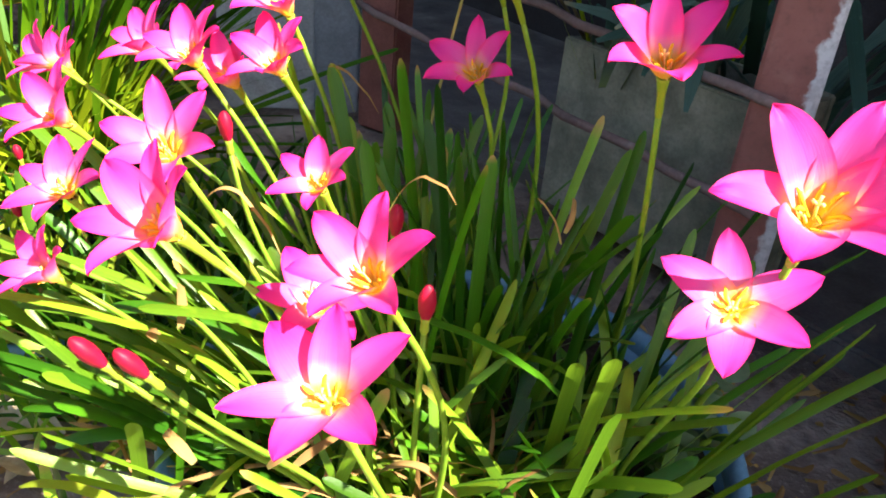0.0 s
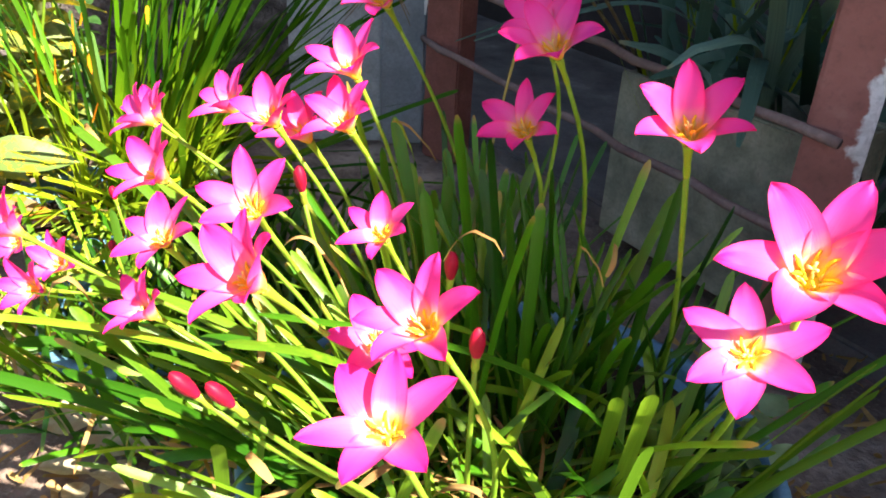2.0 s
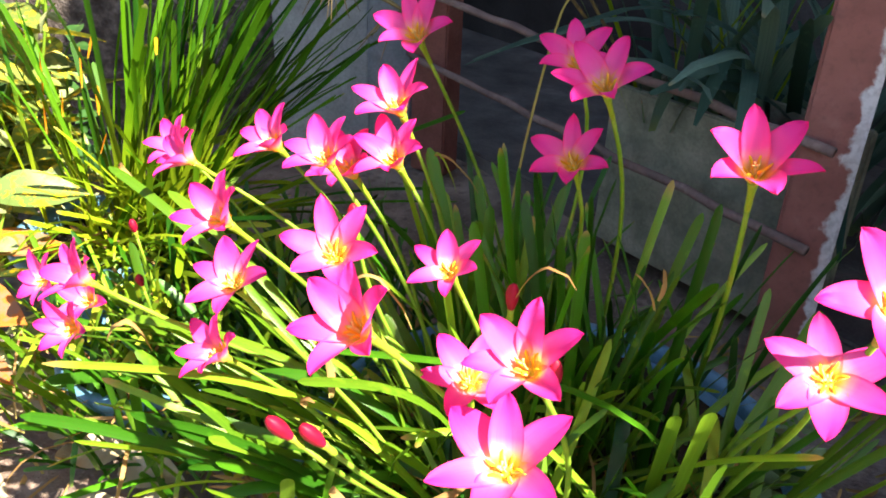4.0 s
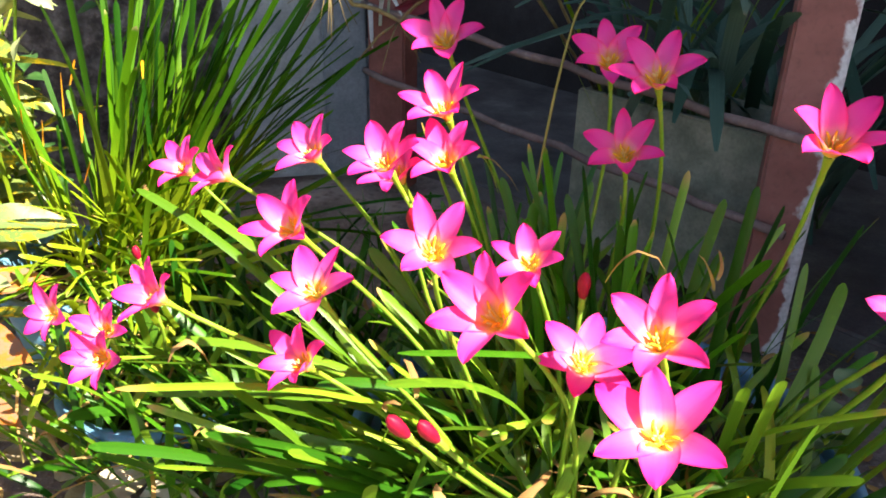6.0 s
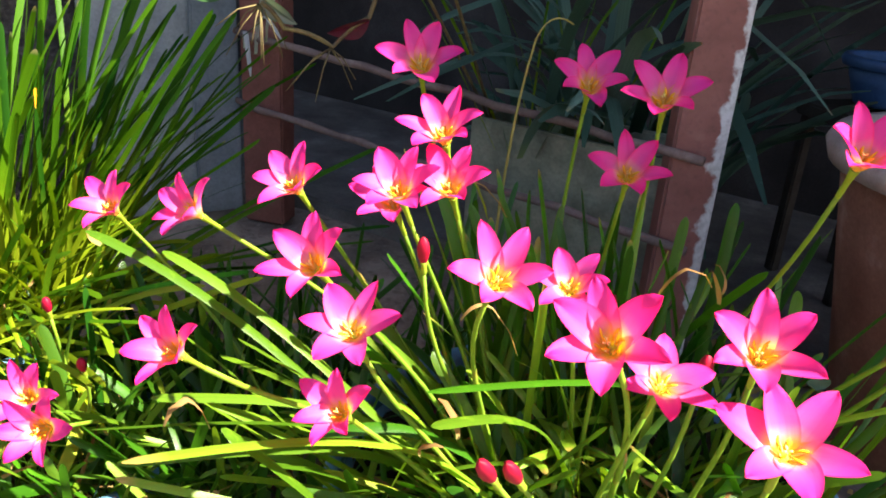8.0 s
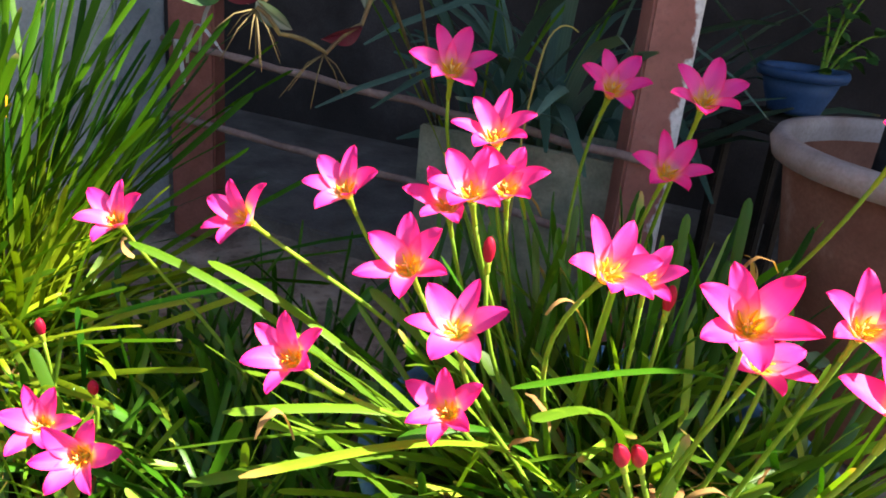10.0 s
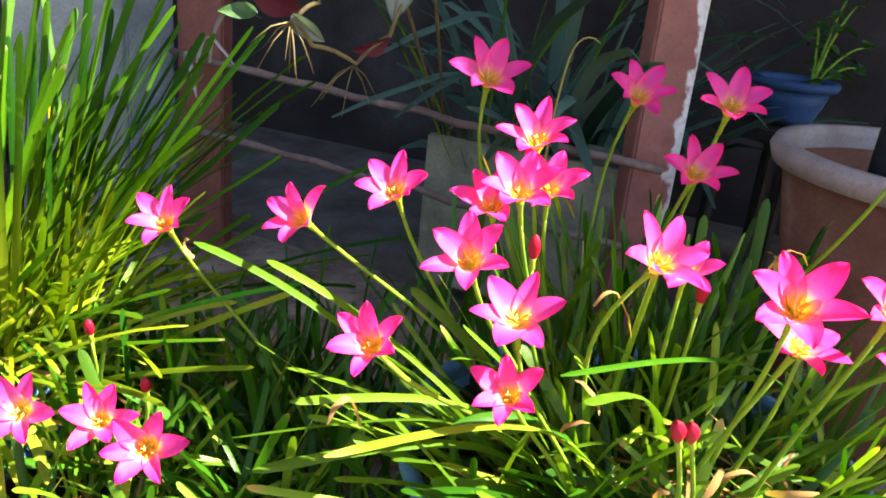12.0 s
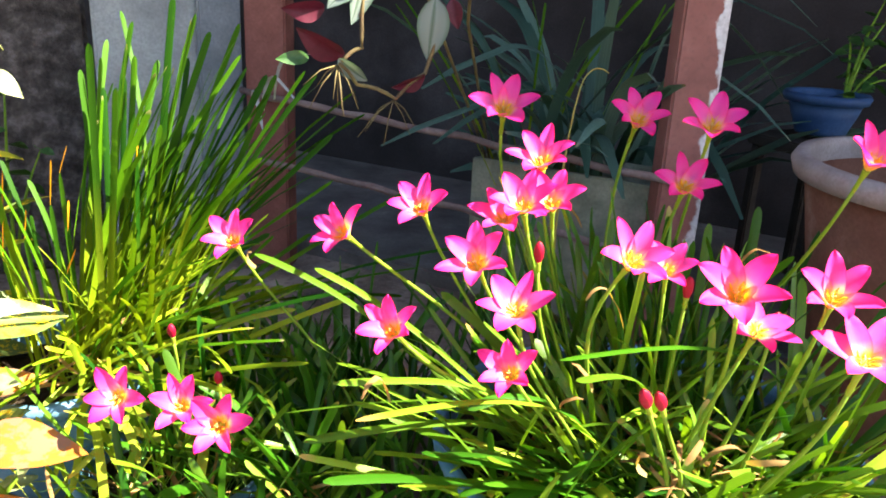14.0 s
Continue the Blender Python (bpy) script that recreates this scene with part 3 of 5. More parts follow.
def lily(x, y, z, ax, ay, az, radius, rise, spin, bx, by, bz=0.155, label=LABEL, seed=1):
    """A flower with its throat at x, y, z, that faces along the axis and springs from bx, by."""
    r = random.Random(seed)
    looks = [(r.randrange(6), r.uniform(-10, 10), r.uniform(-10, 10), r.uniform(0.92, 1.08), r.uniform(0.93, 1.08)) for _ in range(6)]
    axis = Vector((ax, ay, az)).normalized()
    base = Vector((bx, by, bz))
    ob = thing("rain_lily", label, "flower", Matrix.Translation(base), "pink rain lilies")
    throat = Vector((x, y, z)) - base
    size = radius * 1.06
    turn = turned(axis, spin)
    scape(ob, Vector((0, 0, 0)), throat - axis * size * 0.98, axis, 0.0019, r)
    high = 0.40 + 0.85 * rise
    bloom = part("calyx", CAL, CALYX, ob, "yellow-green flower tube", m=Matrix.Translation(throat) @ turn @ Matrix.Diagonal((size, size, size, 1)))
    for k in range(6):
        shape, swing, nod, long, broad = looks[k]
        me = (OUTER if k % 2 else INNER)[shape]
        m = Matrix.Rotation(radians(60 * k + swing), 4, "Z") @ Matrix.Rotation(radians(nod), 4, "Y") @ Matrix.Diagonal((long, broad, high, 1))
        part("tepal", me, PETAL, bloom, m=m)
        q = Matrix.Rotation(radians(60 * k + 28 + r.uniform(-12, 12)), 4, "Z") @ Matrix.Rotation(radians(r.uniform(-16, 10)), 4, "Y") @ Matrix.Diagonal((1, 1, high, 1))
        part("filament", FIL, FILAMENT, bloom, "pale filament", m=q)
        part("anther", ANTHERS[r.randrange(4)], ANTHER, bloom, "orange pollen-covered anther", m=q)
    part("throat", CUP, THROAT, bloom, "yellow-green throat")
    part("style", STYLE, FILAMENT, bloom, "pale three-lobed style", m=Matrix.Diagonal((1, 1, high, 1)))
    return ob


def bud(x, y, z, ax, ay, az, length, bx, by, bz=0.155):
    r = random.Random(int(abs(x * 7919 + y * 104729) * 1000))
    axis = Vector((ax, ay, az)).normalized()
    base = Vector((bx, by, bz))
    ob = thing("lily_bud", "closed crimson rain lily bud on a green stalk", "flower bud", Matrix.Translation(base), "rain lily buds")
    mid = Vector((x, y, z)) - base
    scape(ob, Vector((0, 0, 0)), mid - axis * length * 0.9, axis, 0.0019, r)
    turn = Matrix.Translation(mid) @ turned(axis, r.uniform(0, 90))
    bm = lathe(bmesh.new(), [(0.0016, -0.95 * length), (0.0026, -0.85 * length), (0.0022, -0.62 * length), (0.003, -0.45 * length), (0.0022, -0.44 * length)], 10)
    part("calyx", bm, CALYX, ob, "pale green sheath", m=turn)
    bm = lathe(bmesh.new(), [(0.0024, -0.46 * length), (0.0042, -0.2 * length), (0.0048, 0.05 * length), (0.0040, 0.28 * length), (0.0022, 0.44 * length), (0.0003, 0.5 * length)], 12)
    for v in bm.verts:
        a = math.atan2(v.co.y, v.co.x)
        k = 1 + 0.10 * math.cos(3 * a)
        v.co.x, v.co.y = v.co.x * k, v.co.y * k
    part("petals", bm, BUD, ob, "tightly furled crimson petals", m=turn)
    return ob


# far and middle flowers over the basin
lily(-0.0850, 0.6440, 0.5362, -0.30, -0.58, 0.75, 0.0326, 1.00, 64, 0.02, 0.66, seed=1232)
lily(0.0472, 0.5893, 0.5295, -0.29, -0.61, 0.74, 0.0309, 1.16, 47, 0.03, 0.58, seed=1014)
lily(0.0487, 0.4818, 0.5427, -0.35, -0.51, 0.78, 0.0287, 1.17, 19, 0.085, 0.575, seed=882)
lily(0.0346, 0.4916, 0.4836, -0.29, -0.55, 0.78, 0.0288, 1.01, 47, 0.02, 0.525, seed=891)
lily(0.1097, 0.3568, 0.5351, -0.21, -0.47, 0.86, 0.0294, 1.09, 48, 0.175, 0.545, seed=800)
lily(-0.0942, 0.5470, 0.5020, -0.32, -0.34, 0.89, 0.0298, 1.12, 22, -0.03, 0.53, seed=652)
lily(-0.1431, 0.4953, 0.4777, -0.40, -0.34, 0.85, 0.0291, 0.89, 22, -0.05, 0.51, seed=351)
lily(-0.0950, 0.5225, 0.4680, -0.37, -0.43, 0.82, 0.0303, 1.04, 14, -0.04, 0.5, seed=1014)
lily(-0.1317, 0.5453, 0.4491, -0.39, -0.36, 0.85, 0.0300, 1.09, 73, -0.06, 0.54, seed=909)
lily(-0.1998, 0.5850, 0.4544, -0.47, -0.41, 0.78, 0.0277, 1.10, 24, -0.07, 0.57, seed=774)
lily(-0.2753, 0.5898, 0.4365, -0.70, -0.30, 0.65, 0.0260, 1.24, 54, -0.06, 0.59, seed=387)
lily(-0.3453, 0.7647, 0.3769, -0.42, -0.46, 0.78, 0.0302, 1.11, 33, -0.2, 0.72, 0.06, seed=208)
lily(-0.2095, 0.4516, 0.4478, -0.49, -0.44, 0.75, 0.0286, 1.02, 45, -0.06, 0.47, seed=629)
lily(-0.1952, 0.4098, 0.4219, -0.38, -0.34, 0.86, 0.0298, 0.40, 19, -0.07, 0.44, seed=439)
lily(-0.2963, 0.4148, 0.4177, -0.59, -0.39, 0.71, 0.0223, 1.27, 104, -0.09, 0.49, seed=761)
lily(-0.2032, 0.3948, 0.3744, -0.56, -0.39, 0.73, 0.0243, 1.16, 44, -0.09, 0.42, seed=540)
lily(-0.1217, 0.3702, 0.4673, -0.09, -0.64, 0.77, 0.0272, 1.18, 54, -0.05, 0.45, seed=886)
lily(-0.0520, 0.4049, 0.4398, -0.34, -0.34, 0.88, 0.0260, 0.52, 6, 0, 0.45, seed=629)
# flowers at the near side
lily(-0.0959, 0.2845, 0.4717, -0.52, -0.41, 0.74, 0.0288, 1.08, 52, -0.01, 0.38, seed=426)
lily(-0.0400, 0.3119, 0.4221, -0.07, -0.40, 0.91, 0.0282, 0.49, 12, -0.02, 0.4, seed=1484)
lily(-0.0131, 0.2741, 0.4599, -0.37, -0.41, 0.84, 0.0287, 1.07, 38, 0.02, 0.37, seed=1215)
lily(-0.0254, 0.2305, 0.4352, -0.24, -0.34, 0.91, 0.0340, 0.30, 49, 0.02, 0.35, seed=512)
lily(0.1410, 0.2494, 0.5160, -0.23, -0.56, 0.80, 0.0352, 0.98, 15, 0.15, 0.43, seed=1016)
lily(0.1351, 0.2746, 0.4603, -0.25, -0.53, 0.81, 0.0316, 0.21, 42, 0.145, 0.41, seed=81)
# the low group by the light blue pot
lily(-0.4807, 0.6871, 0.2533, -0.59, -0.61, 0.53, 0.0317, 0.44, 9, -0.42, 0.78, 0.07, seed=508)
lily(-0.4230, 0.6647, 0.2419, -0.22, -0.66, 0.72, 0.0293, 1.09, 56, -0.39, 0.76, 0.09, seed=764)
lily(-0.3994, 0.5815, 0.2649, -0.41, -0.76, 0.50, 0.0295, 1.25, 9, -0.37, 0.74, 0.09, seed=659)

bud(-0.009, 0.420, 0.415, 0.02, -0.05, 1.0, 0.022, 0.0, 0.45)
bud(-0.147, 0.304, 0.392, -0.5, -0.25, 0.8, 0.024, -0.03, 0.38)
bud(-0.129, 0.308, 0.384, -0.5, -0.25, 0.8, 0.024, -0.02, 0.385)
bud(-0.125, 0.492, 0.437, -0.1, -0.1, 1.0, 0.022, -0.05, 0.50)
bud(0.011, 0.338, 0.412, 0.0, -0.1, 1.0, 0.022, 0.02, 0.39)
bud(-0.417, 0.780, 0.276, -0.1, -0.1, 1.0, 0.018, -0.41, 0.80, 0.09)
bud(-0.382, 0.694, 0.254, -0.1, -0.2, 1.0, 0.016, -0.40, 0.75, 0.09)


# ---- leaf clumps ----
def clump(name, label, category):
    return thing(name, label, category)


def leaf_under(parent, me, m):
    return part(me.name.split(".")[0], me, None, parent, m=m)


lilies = clump("lily_foliage", "dense tuft of glossy green strap leaves growing in the basin", "plant")
upright = clump("lily_foliage", "tall upright strap leaves at the back of the basin, coloured dark green for shade", "plant")


def strew(parent, kinds, number, centre, spread, z, azimuths, leans, sizes, seed, wide=(0.95, 1.38)):
    r = random.Random(seed)
    for _ in range(number):
        a, q = r.uniform(0, 2 * math.pi), math.sqrt(r.random())
        x, y = centre[0] + spread[0] * q * math.cos(a), centre[1] + spread[1] * q * math.sin(a)
        leaf_under(parent, kinds[r.randrange(len(kinds))], blade_at(x, y, z, r.uniform(*azimuths), r.uniform(*leans), r.uniform(*sizes), r.uniform(-60, 60), r.uniform(*wide)))


# upright at the back, sprawling to the open side and over the basin's edge
strew(upright, ERECT, 32, (0.05, 0.53), (0.10, 0.08), 0.15, (90, 300), (-8, 24), (0.70, 1.0), 1, (0.70, 1.05))
strew(upright, LOW, 32, (0.06, 0.62), (0.14, 0.06), 0.16, (0, 360), (0, 45), (0.8, 1.3), 23)
strew(upright, LOW, 12, (0.18, 0.54), (0.06, 0.09), 0.16, (0, 360), (0, 50), (0.7, 1.1), 24)
strew(upright, ERECT, 18, (0.10, 0.53), (0.10, 0.08), 0.15, (0, 360), (-4, 24), (0.70, 1.08), 19, (0.70, 1.05))
strew(lilies, SHORT, 34, (-0.05, 0.48), (0.09, 0.08), 0.15, (135, 215), (28, 62), (0.55, 1.0), 3)
strew(lilies, SHORT, 20, (-0.03, 0.44), (0.10, 0.08), 0.15, (90, 300), (10, 45), (0.5, 0.85), 2)
strew(lilies, BENT, 10, (-0.06, 0.47), (0.10, 0.09), 0.15, (100, 260), (15, 45), (0.45, 0.75), 8)
strew(lilies, BENT, 10, (0.02, 0.38), (0.10, 0.06), 0.15, (180, 330), (10, 40), (0.40, 0.65), 4)
strew(lilies, SHORT, 14, (0.05, 0.39), (0.09, 0.05), 0.15, (230, 380), (5, 35), (0.45, 0.70), 5)
strew(lilies, SUNNY_OLD, 5, (0.05, 0.34), (0.09, 0.06), 0.15, (-70, 60), (12, 38), (0.55, 0.9), 9)
strew(lilies, STUB, 44, (-0.03, 0.43), (0.17, 0.13), 0.17, (0, 360), (5, 65), (0.5, 1.0), 17)
strew(lilies, STUB, 46, (0.05, 0.38), (0.12, 0.07), 0.19, (0, 360), (25, 75), (0.5, 1.0), 21)
strew(lilies, LOW, 24, (0.06, 0.38), (0.12, 0.07), 0.20, (0, 360), (25, 75), (0.6, 1.1), 22)
strew(lilies, LOW, 50, (0.00, 0.44), (0.18, 0.14), 0.17, (0, 360), (5, 65), (0.5, 1.0), 20)
strew(lilies, SUNNY_OLD, 12, (-0.06, 0.42), (0.13, 0.10), 0.16, (120, 300), (25, 70), (0.45, 0.8), 18)
strew(lilies, SHORT, 13, (0.11, 0.36), (0.06, 0.05), 0.15, (-35, 50), (15, 50), (0.70, 1.05), 7)
strew(lilies, SHORT, 18, (0.07, 0.42), (0.10, 0.07), 0.16, (0, 360), (4, 38), (0.50, 0.85), 33, (0.85, 1.2))
strew(lilies, STUB, 26, (0.06, 0.37), (0.11, 0.06), 0.23, (0, 360), (35, 85), (0.5, 0.9), 34, (0.9, 1.3))
strew(lilies, SHORT, 26, (0.02, 0.51), (0.11, 0.06), 0.15, (0, 360), (0, 30), (0.70, 1.05), 36, (0.70, 1.05))
strew(lilies, STUB, 30, (0.03, 0.50), (0.12, 0.07), 0.24, (0, 360), (5, 60), (0.6, 1.0), 37)
STRAWS = blade_set("dry_leaf", DRY, 6, 0.16, 0.005, (0.2, 1.6), 9, n=5)
strew(lilies, STRAWS, 26, (0.06, 0.37), (0.11, 0.06), 0.24, (0, 360), (40, 85), (0.3, 0.7), 35)
strew(lilies, STRAWS, 46, (-0.06, 0.42), (0.15, 0.13), 0.19, (0, 360), (45, 88), (0.4, 0.9), 15)
# the leaves that stand out: long ones that run to the open side
leaf_to(lilies, (-0.08, 0.49, 0.16), (-0.357, 0.610, 0.420), 0.048, 0.0098, seed=3)
leaf_to(lilies, (-0.06, 0.48, 0.16), (-0.303, 0.600, 0.403), 0.040, 0.0105, seed=4)
leaf_to(lilies, (-0.08, 0.46, 0.15), (-0.317, 0.500, 0.335), 0.040, 0.0085, seed=1, arching=True)
leaf_to(lilies, (-0.06, 0.47, 0.15), (-0.359, 0.500, 0.315), 0.040, 0.0080, seed=2, arching=True)
leaf_to(lilies, (-0.07, 0.48, 0.15), (-0.344, 0.500, 0.283), 0.040, 0.0105, seed=13, arching=True)
leaf_to(lilies, (-0.13, 0.44, 0.15), (-0.275, 0.420, 0.358), 0.015, 0.0100, seed=14)
leaf_to(lilies, (0.17, 0.39, 0.16), (-0.141, 0.420, 0.365), 0.060, 0.0080, SHADE_LEAF, seed=12, arching=True)
leaf_to(lilies, (-0.01, 0.41, 0.17), (-0.151, 0.380, 0.367), 0.034, 0.0105, seed=11, arching=True)
leaf_to(lilies, (-0.05, 0.42, 0.15), (-0.332, 0.400, 0.359), 0.040, 0.0092, seed=17, arching=True)
# broad ones, their colour darkened for shade, that droop over the near rim
leaf_to(lilies, (0.00, 0.45, 0.16), (-0.205, 0.460, 0.308), 0.070, 0.0105, SHADE_LEAF, seed=31)
leaf_to(lilies, (0.00, 0.41, 0.16), (-0.225, 0.400, 0.237), 0.060, 0.0105, SHADE_LEAF, seed=32)
leaf_to(lilies, (0.00, 0.40, 0.16), (-0.277, 0.400, 0.318), 0.018, 0.0120, SHADE_LEAF, seed=33)
leaf_to(lilies, (-0.01, 0.40, 0.16), (-0.220, 0.400, 0.275), 0.020, 0.0120, SHADE_LEAF, seed=34)
leaf_to(lilies, (-0.02, 0.42, 0.16), (-0.179, 0.400, 0.192), 0.110, 0.0110, SHADE_LEAF, seed=35)
leaf_to(lilies, (-0.04, 0.42, 0.16), (-0.357, 0.400, 0.312), 0.030, 0.0110, SHADE_LEAF, seed=36)
leaf_to(lilies, (-0.05, 0.41, 0.16), (-0.266, 0.400, 0.312), 0.040, 0.0110, SHADE_LEAF, seed=37)
leaf_to(lilies, (-0.04, 0.42, 0.16), (-0.241, 0.400, 0.268), 0.040, 0.0105, SHADE_LEAF, seed=38)
# tall ones at the back, five coloured dark for shade, two in the sunlit colour
leaf_to(lilies, (0.03, 0.49, 0.15), (-0.016, 0.540, 0.478), 0.02, 0.0108, SHADE_LEAF, seed=5)
leaf_to(lilies, (0.05, 0.47, 0.15), (0.010, 0.515, 0.470), 0.02, 0.0105, SHADE_LEAF, seed=6)
leaf_to(lilies, (-0.02, 0.52, 0.15), (-0.020, 0.547, 0.425), 0.02, 0.0095, SHADE_LEAF, seed=19)
leaf_to(lilies, (0.05, 0.48, 0.15), (0.051, 0.497, 0.430), 0.02, 0.0100, SHADE_LEAF, seed=20)
leaf_to(lilies, (0.11, 0.46, 0.15), (0.150, 0.500, 0.455), 0.02, 0.0100, SHADE_LEAF, seed=21)
leaf_to(lilies, (0.00, 0.50, 0.15), (-0.110, 0.600, 0.480), 0.01, 0.0092, seed=22)
leaf_to(lilies, (-0.03, 0.50, 0.15), (-0.075, 0.560, 0.440), 0.01, 0.0105, seed=23)
# the near and far-reaching ones beyond
leaf_to(lilies, (0.11, 0.40, 0.15), (0.122, 0.366, 0.365), 0.01, 0.0118, seed=7, blunt=0.96)
leaf_to(lilies, (0.10, 0.41, 0.15), (0.105, 0.380, 0.350), 0.01, 0.0100, seed=8, blunt=0.96)
leaf_to(lilies, (0.09, 0.34, 0.15), (0.107, 0.300, 0.380), 0.02, 0.0110, seed=27, blunt=0.96)
leaf_to(lilies, (0.08, 0.40, 0.15), (0.340, 0.415, 0.430), 0.02, 0.0080, SHADE_LEAF, seed=9)
leaf_to(lilies, (0.08, 0.37, 0.15), (0.330, 0.375, 0.400), 0.02, 0.0085, seed=10)
leaf_to(lilies, (0.05, 0.36, 0.15), (0.060, 0.230, 0.330), 0.03, 0.0100, seed=25)
leaf_to(lilies, (0.07, 0.35, 0.15), (0.110, 0.240, 0.320), 0.03, 0.0105, seed=26)

# withered ones
leaf_to(lilies, (-0.012, 0.37, 0.445), (0.022, 0.360, 0.457), 0.024, 0.0040, DRY, 41, name="dry_leaf", blunt=0.5)
leaf_to(lilies, (-0.121, 0.42, 0.418), (-0.077, 0.420, 0.385), 0.030, 0.0042, DRY, 42, name="dry_leaf", blunt=0.5)
leaf_to(lilies, (-0.280, 0.46, 0.330), (-0.309, 0.450, 0.345), 0.030, 0.0055, DRY, 43, name="dry_leaf", blunt=0.5)
leaf_to(lilies, (-0.067, 0.56, 0.462), (-0.030, 0.560, 0.430), 0.012, 0.0065, DRY, 44, name="dry_leaf", blunt=0.4)
leaf_to(lilies, (-0.066, 0.56, 0.464), (-0.048, 0.558, 0.430), 0.010, 0.0075, SUNNY_AGED, 45, name="dry_leaf", blunt=0.4)
leaf_to(lilies, (0.02, 0.40, 0.22), (-0.06, 0.355, 0.245), 0.030, 0.0060, DRY, 46, name="dry_leaf", blunt=0.5)
leaf_to(lilies, (-0.01, 0.37, 0.26), (0.05, 0.350, 0.250), 0.030, 0.0075, DRY, 47, name="dry_leaf", blunt=0.5)

low = clump("low_lily_foliage", "bushy low tuft of short bright green lily leaves", "plant")
strew(low, STUB, 40, (-0.41, 0.78), (0.09, 0.09), 0.09, (0, 360), (0, 48), (0.6, 1.15), 11, (0.9, 1.2))
strew(low, STUB, 34, (-0.31, 0.70), (0.09, 0.11), 0.02, (0, 360), (0, 48), (0.8, 1.4), 10, (0.9, 1.2))
strew(low, BENT, 16, (-0.34, 0.72), (0.12, 0.11), 0.04, (60, 330), (0, 40), (0.35, 0.7), 12)
strew(low, SUNNY_OLD, 18, (-0.57, 0.83), (0.08, 0.04), 0.02, (0, 360), (0, 60), (0.3, 0.6), 15)
strew(low, STUB, 30, (-0.22, 0.40), (0.05, 0.10), 0.01, (90, 300), (0, 70), (0.5, 1.2), 16)
strew(low, LOW, 30, (-0.40, 0.67), (0.12, 0.06), 0.02, (100, 330), (20, 65), (0.35, 0.65), 13)
strew(low, STUB, 40, (-0.50, 0.72), (0.07, 0.06), 0.02, (0, 360), (0, 55), (0.5, 1.1), 14)
strew(low, STRAWS, 30, (-0.42, 0.70), (0.13, 0.10), 0.08, (0, 360), (35, 85), (0.4, 0.9), 17)
bushy = clump("low_lily_foliage", "thicket of short leaves with blunt tips between the pots, most coloured dark green for shade", "plant")
strew(bushy, LOW, 60, (-0.36, 0.70), (0.12, 0.10), 0.05, (0, 360), (0, 38), (0.7, 1.3), 58)
strew(bushy, STUB, 22, (-0.33, 0.80), (0.10, 0.10), 0.05, (0, 360), (0, 38), (0.8, 1.4), 57)
strew(bushy, LOW, 90, (-0.26, 0.84), (0.15, 0.10), 0.02, (0, 360), (0, 38), (0.8, 1.5), 51, (0.9, 1.2))
strew(bushy, LOW, 60, (-0.20, 0.68), (0.09, 0.11), 0.05, (0, 360), (0, 40), (0.8, 1.4), 52, (0.9, 1.2))
strew(bushy, ERECT, 20, (-0.30, 0.86), (0.14, 0.10), 0.01, (0, 360), (0, 30), (0.6, 0.95), 53)
strew(bushy, ERECT, 20, (-0.17, 0.95), (0.17, 0.08), 0.01, (0, 360), (0, 32), (0.6, 1.0), 56, (0.9, 1.2))
strew(bushy, LOW, 40, (-0.42, 0.90), (0.08, 0.07), 0.02, (0, 360), (0, 45), (0.7, 1.3), 54)
strew(bushy, BENT, 14, (-0.22, 0.66), (0.09, 0.10), 0.08, (100, 280), (10, 45), (0.4, 0.6), 55)

shade = clump("shaded_foliage", "tuft of tall leaves behind the basin, coloured dark green for shade", "plant")
strew(shade, ERECT, 26, (0.02, 0.82), (0.15, 0.09), 0.01, (0, 360), (0, 26), (0.7, 1.15), 61, (0.9, 1.2))
strew(shade, LOW, 26, (0.00, 0.80), (0.16, 0.10), 0.01, (0, 360), (0, 40), (0.8, 1.5), 62, (0.9, 1.2))

skirt = clump("grass_skirt", "yellow-green leaves, brightened as if sunlit, drooping round the foot of the grass clump", "plant")
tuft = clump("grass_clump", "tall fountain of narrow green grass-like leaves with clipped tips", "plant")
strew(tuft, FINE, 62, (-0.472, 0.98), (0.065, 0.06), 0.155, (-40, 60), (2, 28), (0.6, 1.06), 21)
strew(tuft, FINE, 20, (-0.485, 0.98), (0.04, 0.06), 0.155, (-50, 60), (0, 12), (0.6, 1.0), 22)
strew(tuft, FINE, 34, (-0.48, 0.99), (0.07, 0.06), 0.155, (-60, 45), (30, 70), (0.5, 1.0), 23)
strew(skirt, SUNNY_OLD, 20, (-0.48, 0.90), (0.09, 0.05), 0.13, (-100, 60), (30, 80), (0.5, 1.05), 27, (0.9, 1.2))
strew(skirt, SUNNY_OLD, 12, (-0.46, 0.96), (0.09, 0.06), 0.14, (-110, 50), (35, 82), (0.5, 1.05), 24)
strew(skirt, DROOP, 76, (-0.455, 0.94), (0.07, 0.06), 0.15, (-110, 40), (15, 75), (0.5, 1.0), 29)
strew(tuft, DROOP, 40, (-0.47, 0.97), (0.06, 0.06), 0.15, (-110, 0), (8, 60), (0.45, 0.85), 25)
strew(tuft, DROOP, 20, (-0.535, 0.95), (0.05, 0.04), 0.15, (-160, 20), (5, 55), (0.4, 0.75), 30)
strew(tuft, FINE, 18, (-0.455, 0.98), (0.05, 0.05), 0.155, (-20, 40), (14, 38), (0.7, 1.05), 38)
strew(tuft, STRAWS, 22, (-0.50, 0.92), (0.12, 0.07), 0.16, (-150, 30), (40, 85), (0.5, 1.0), 26)

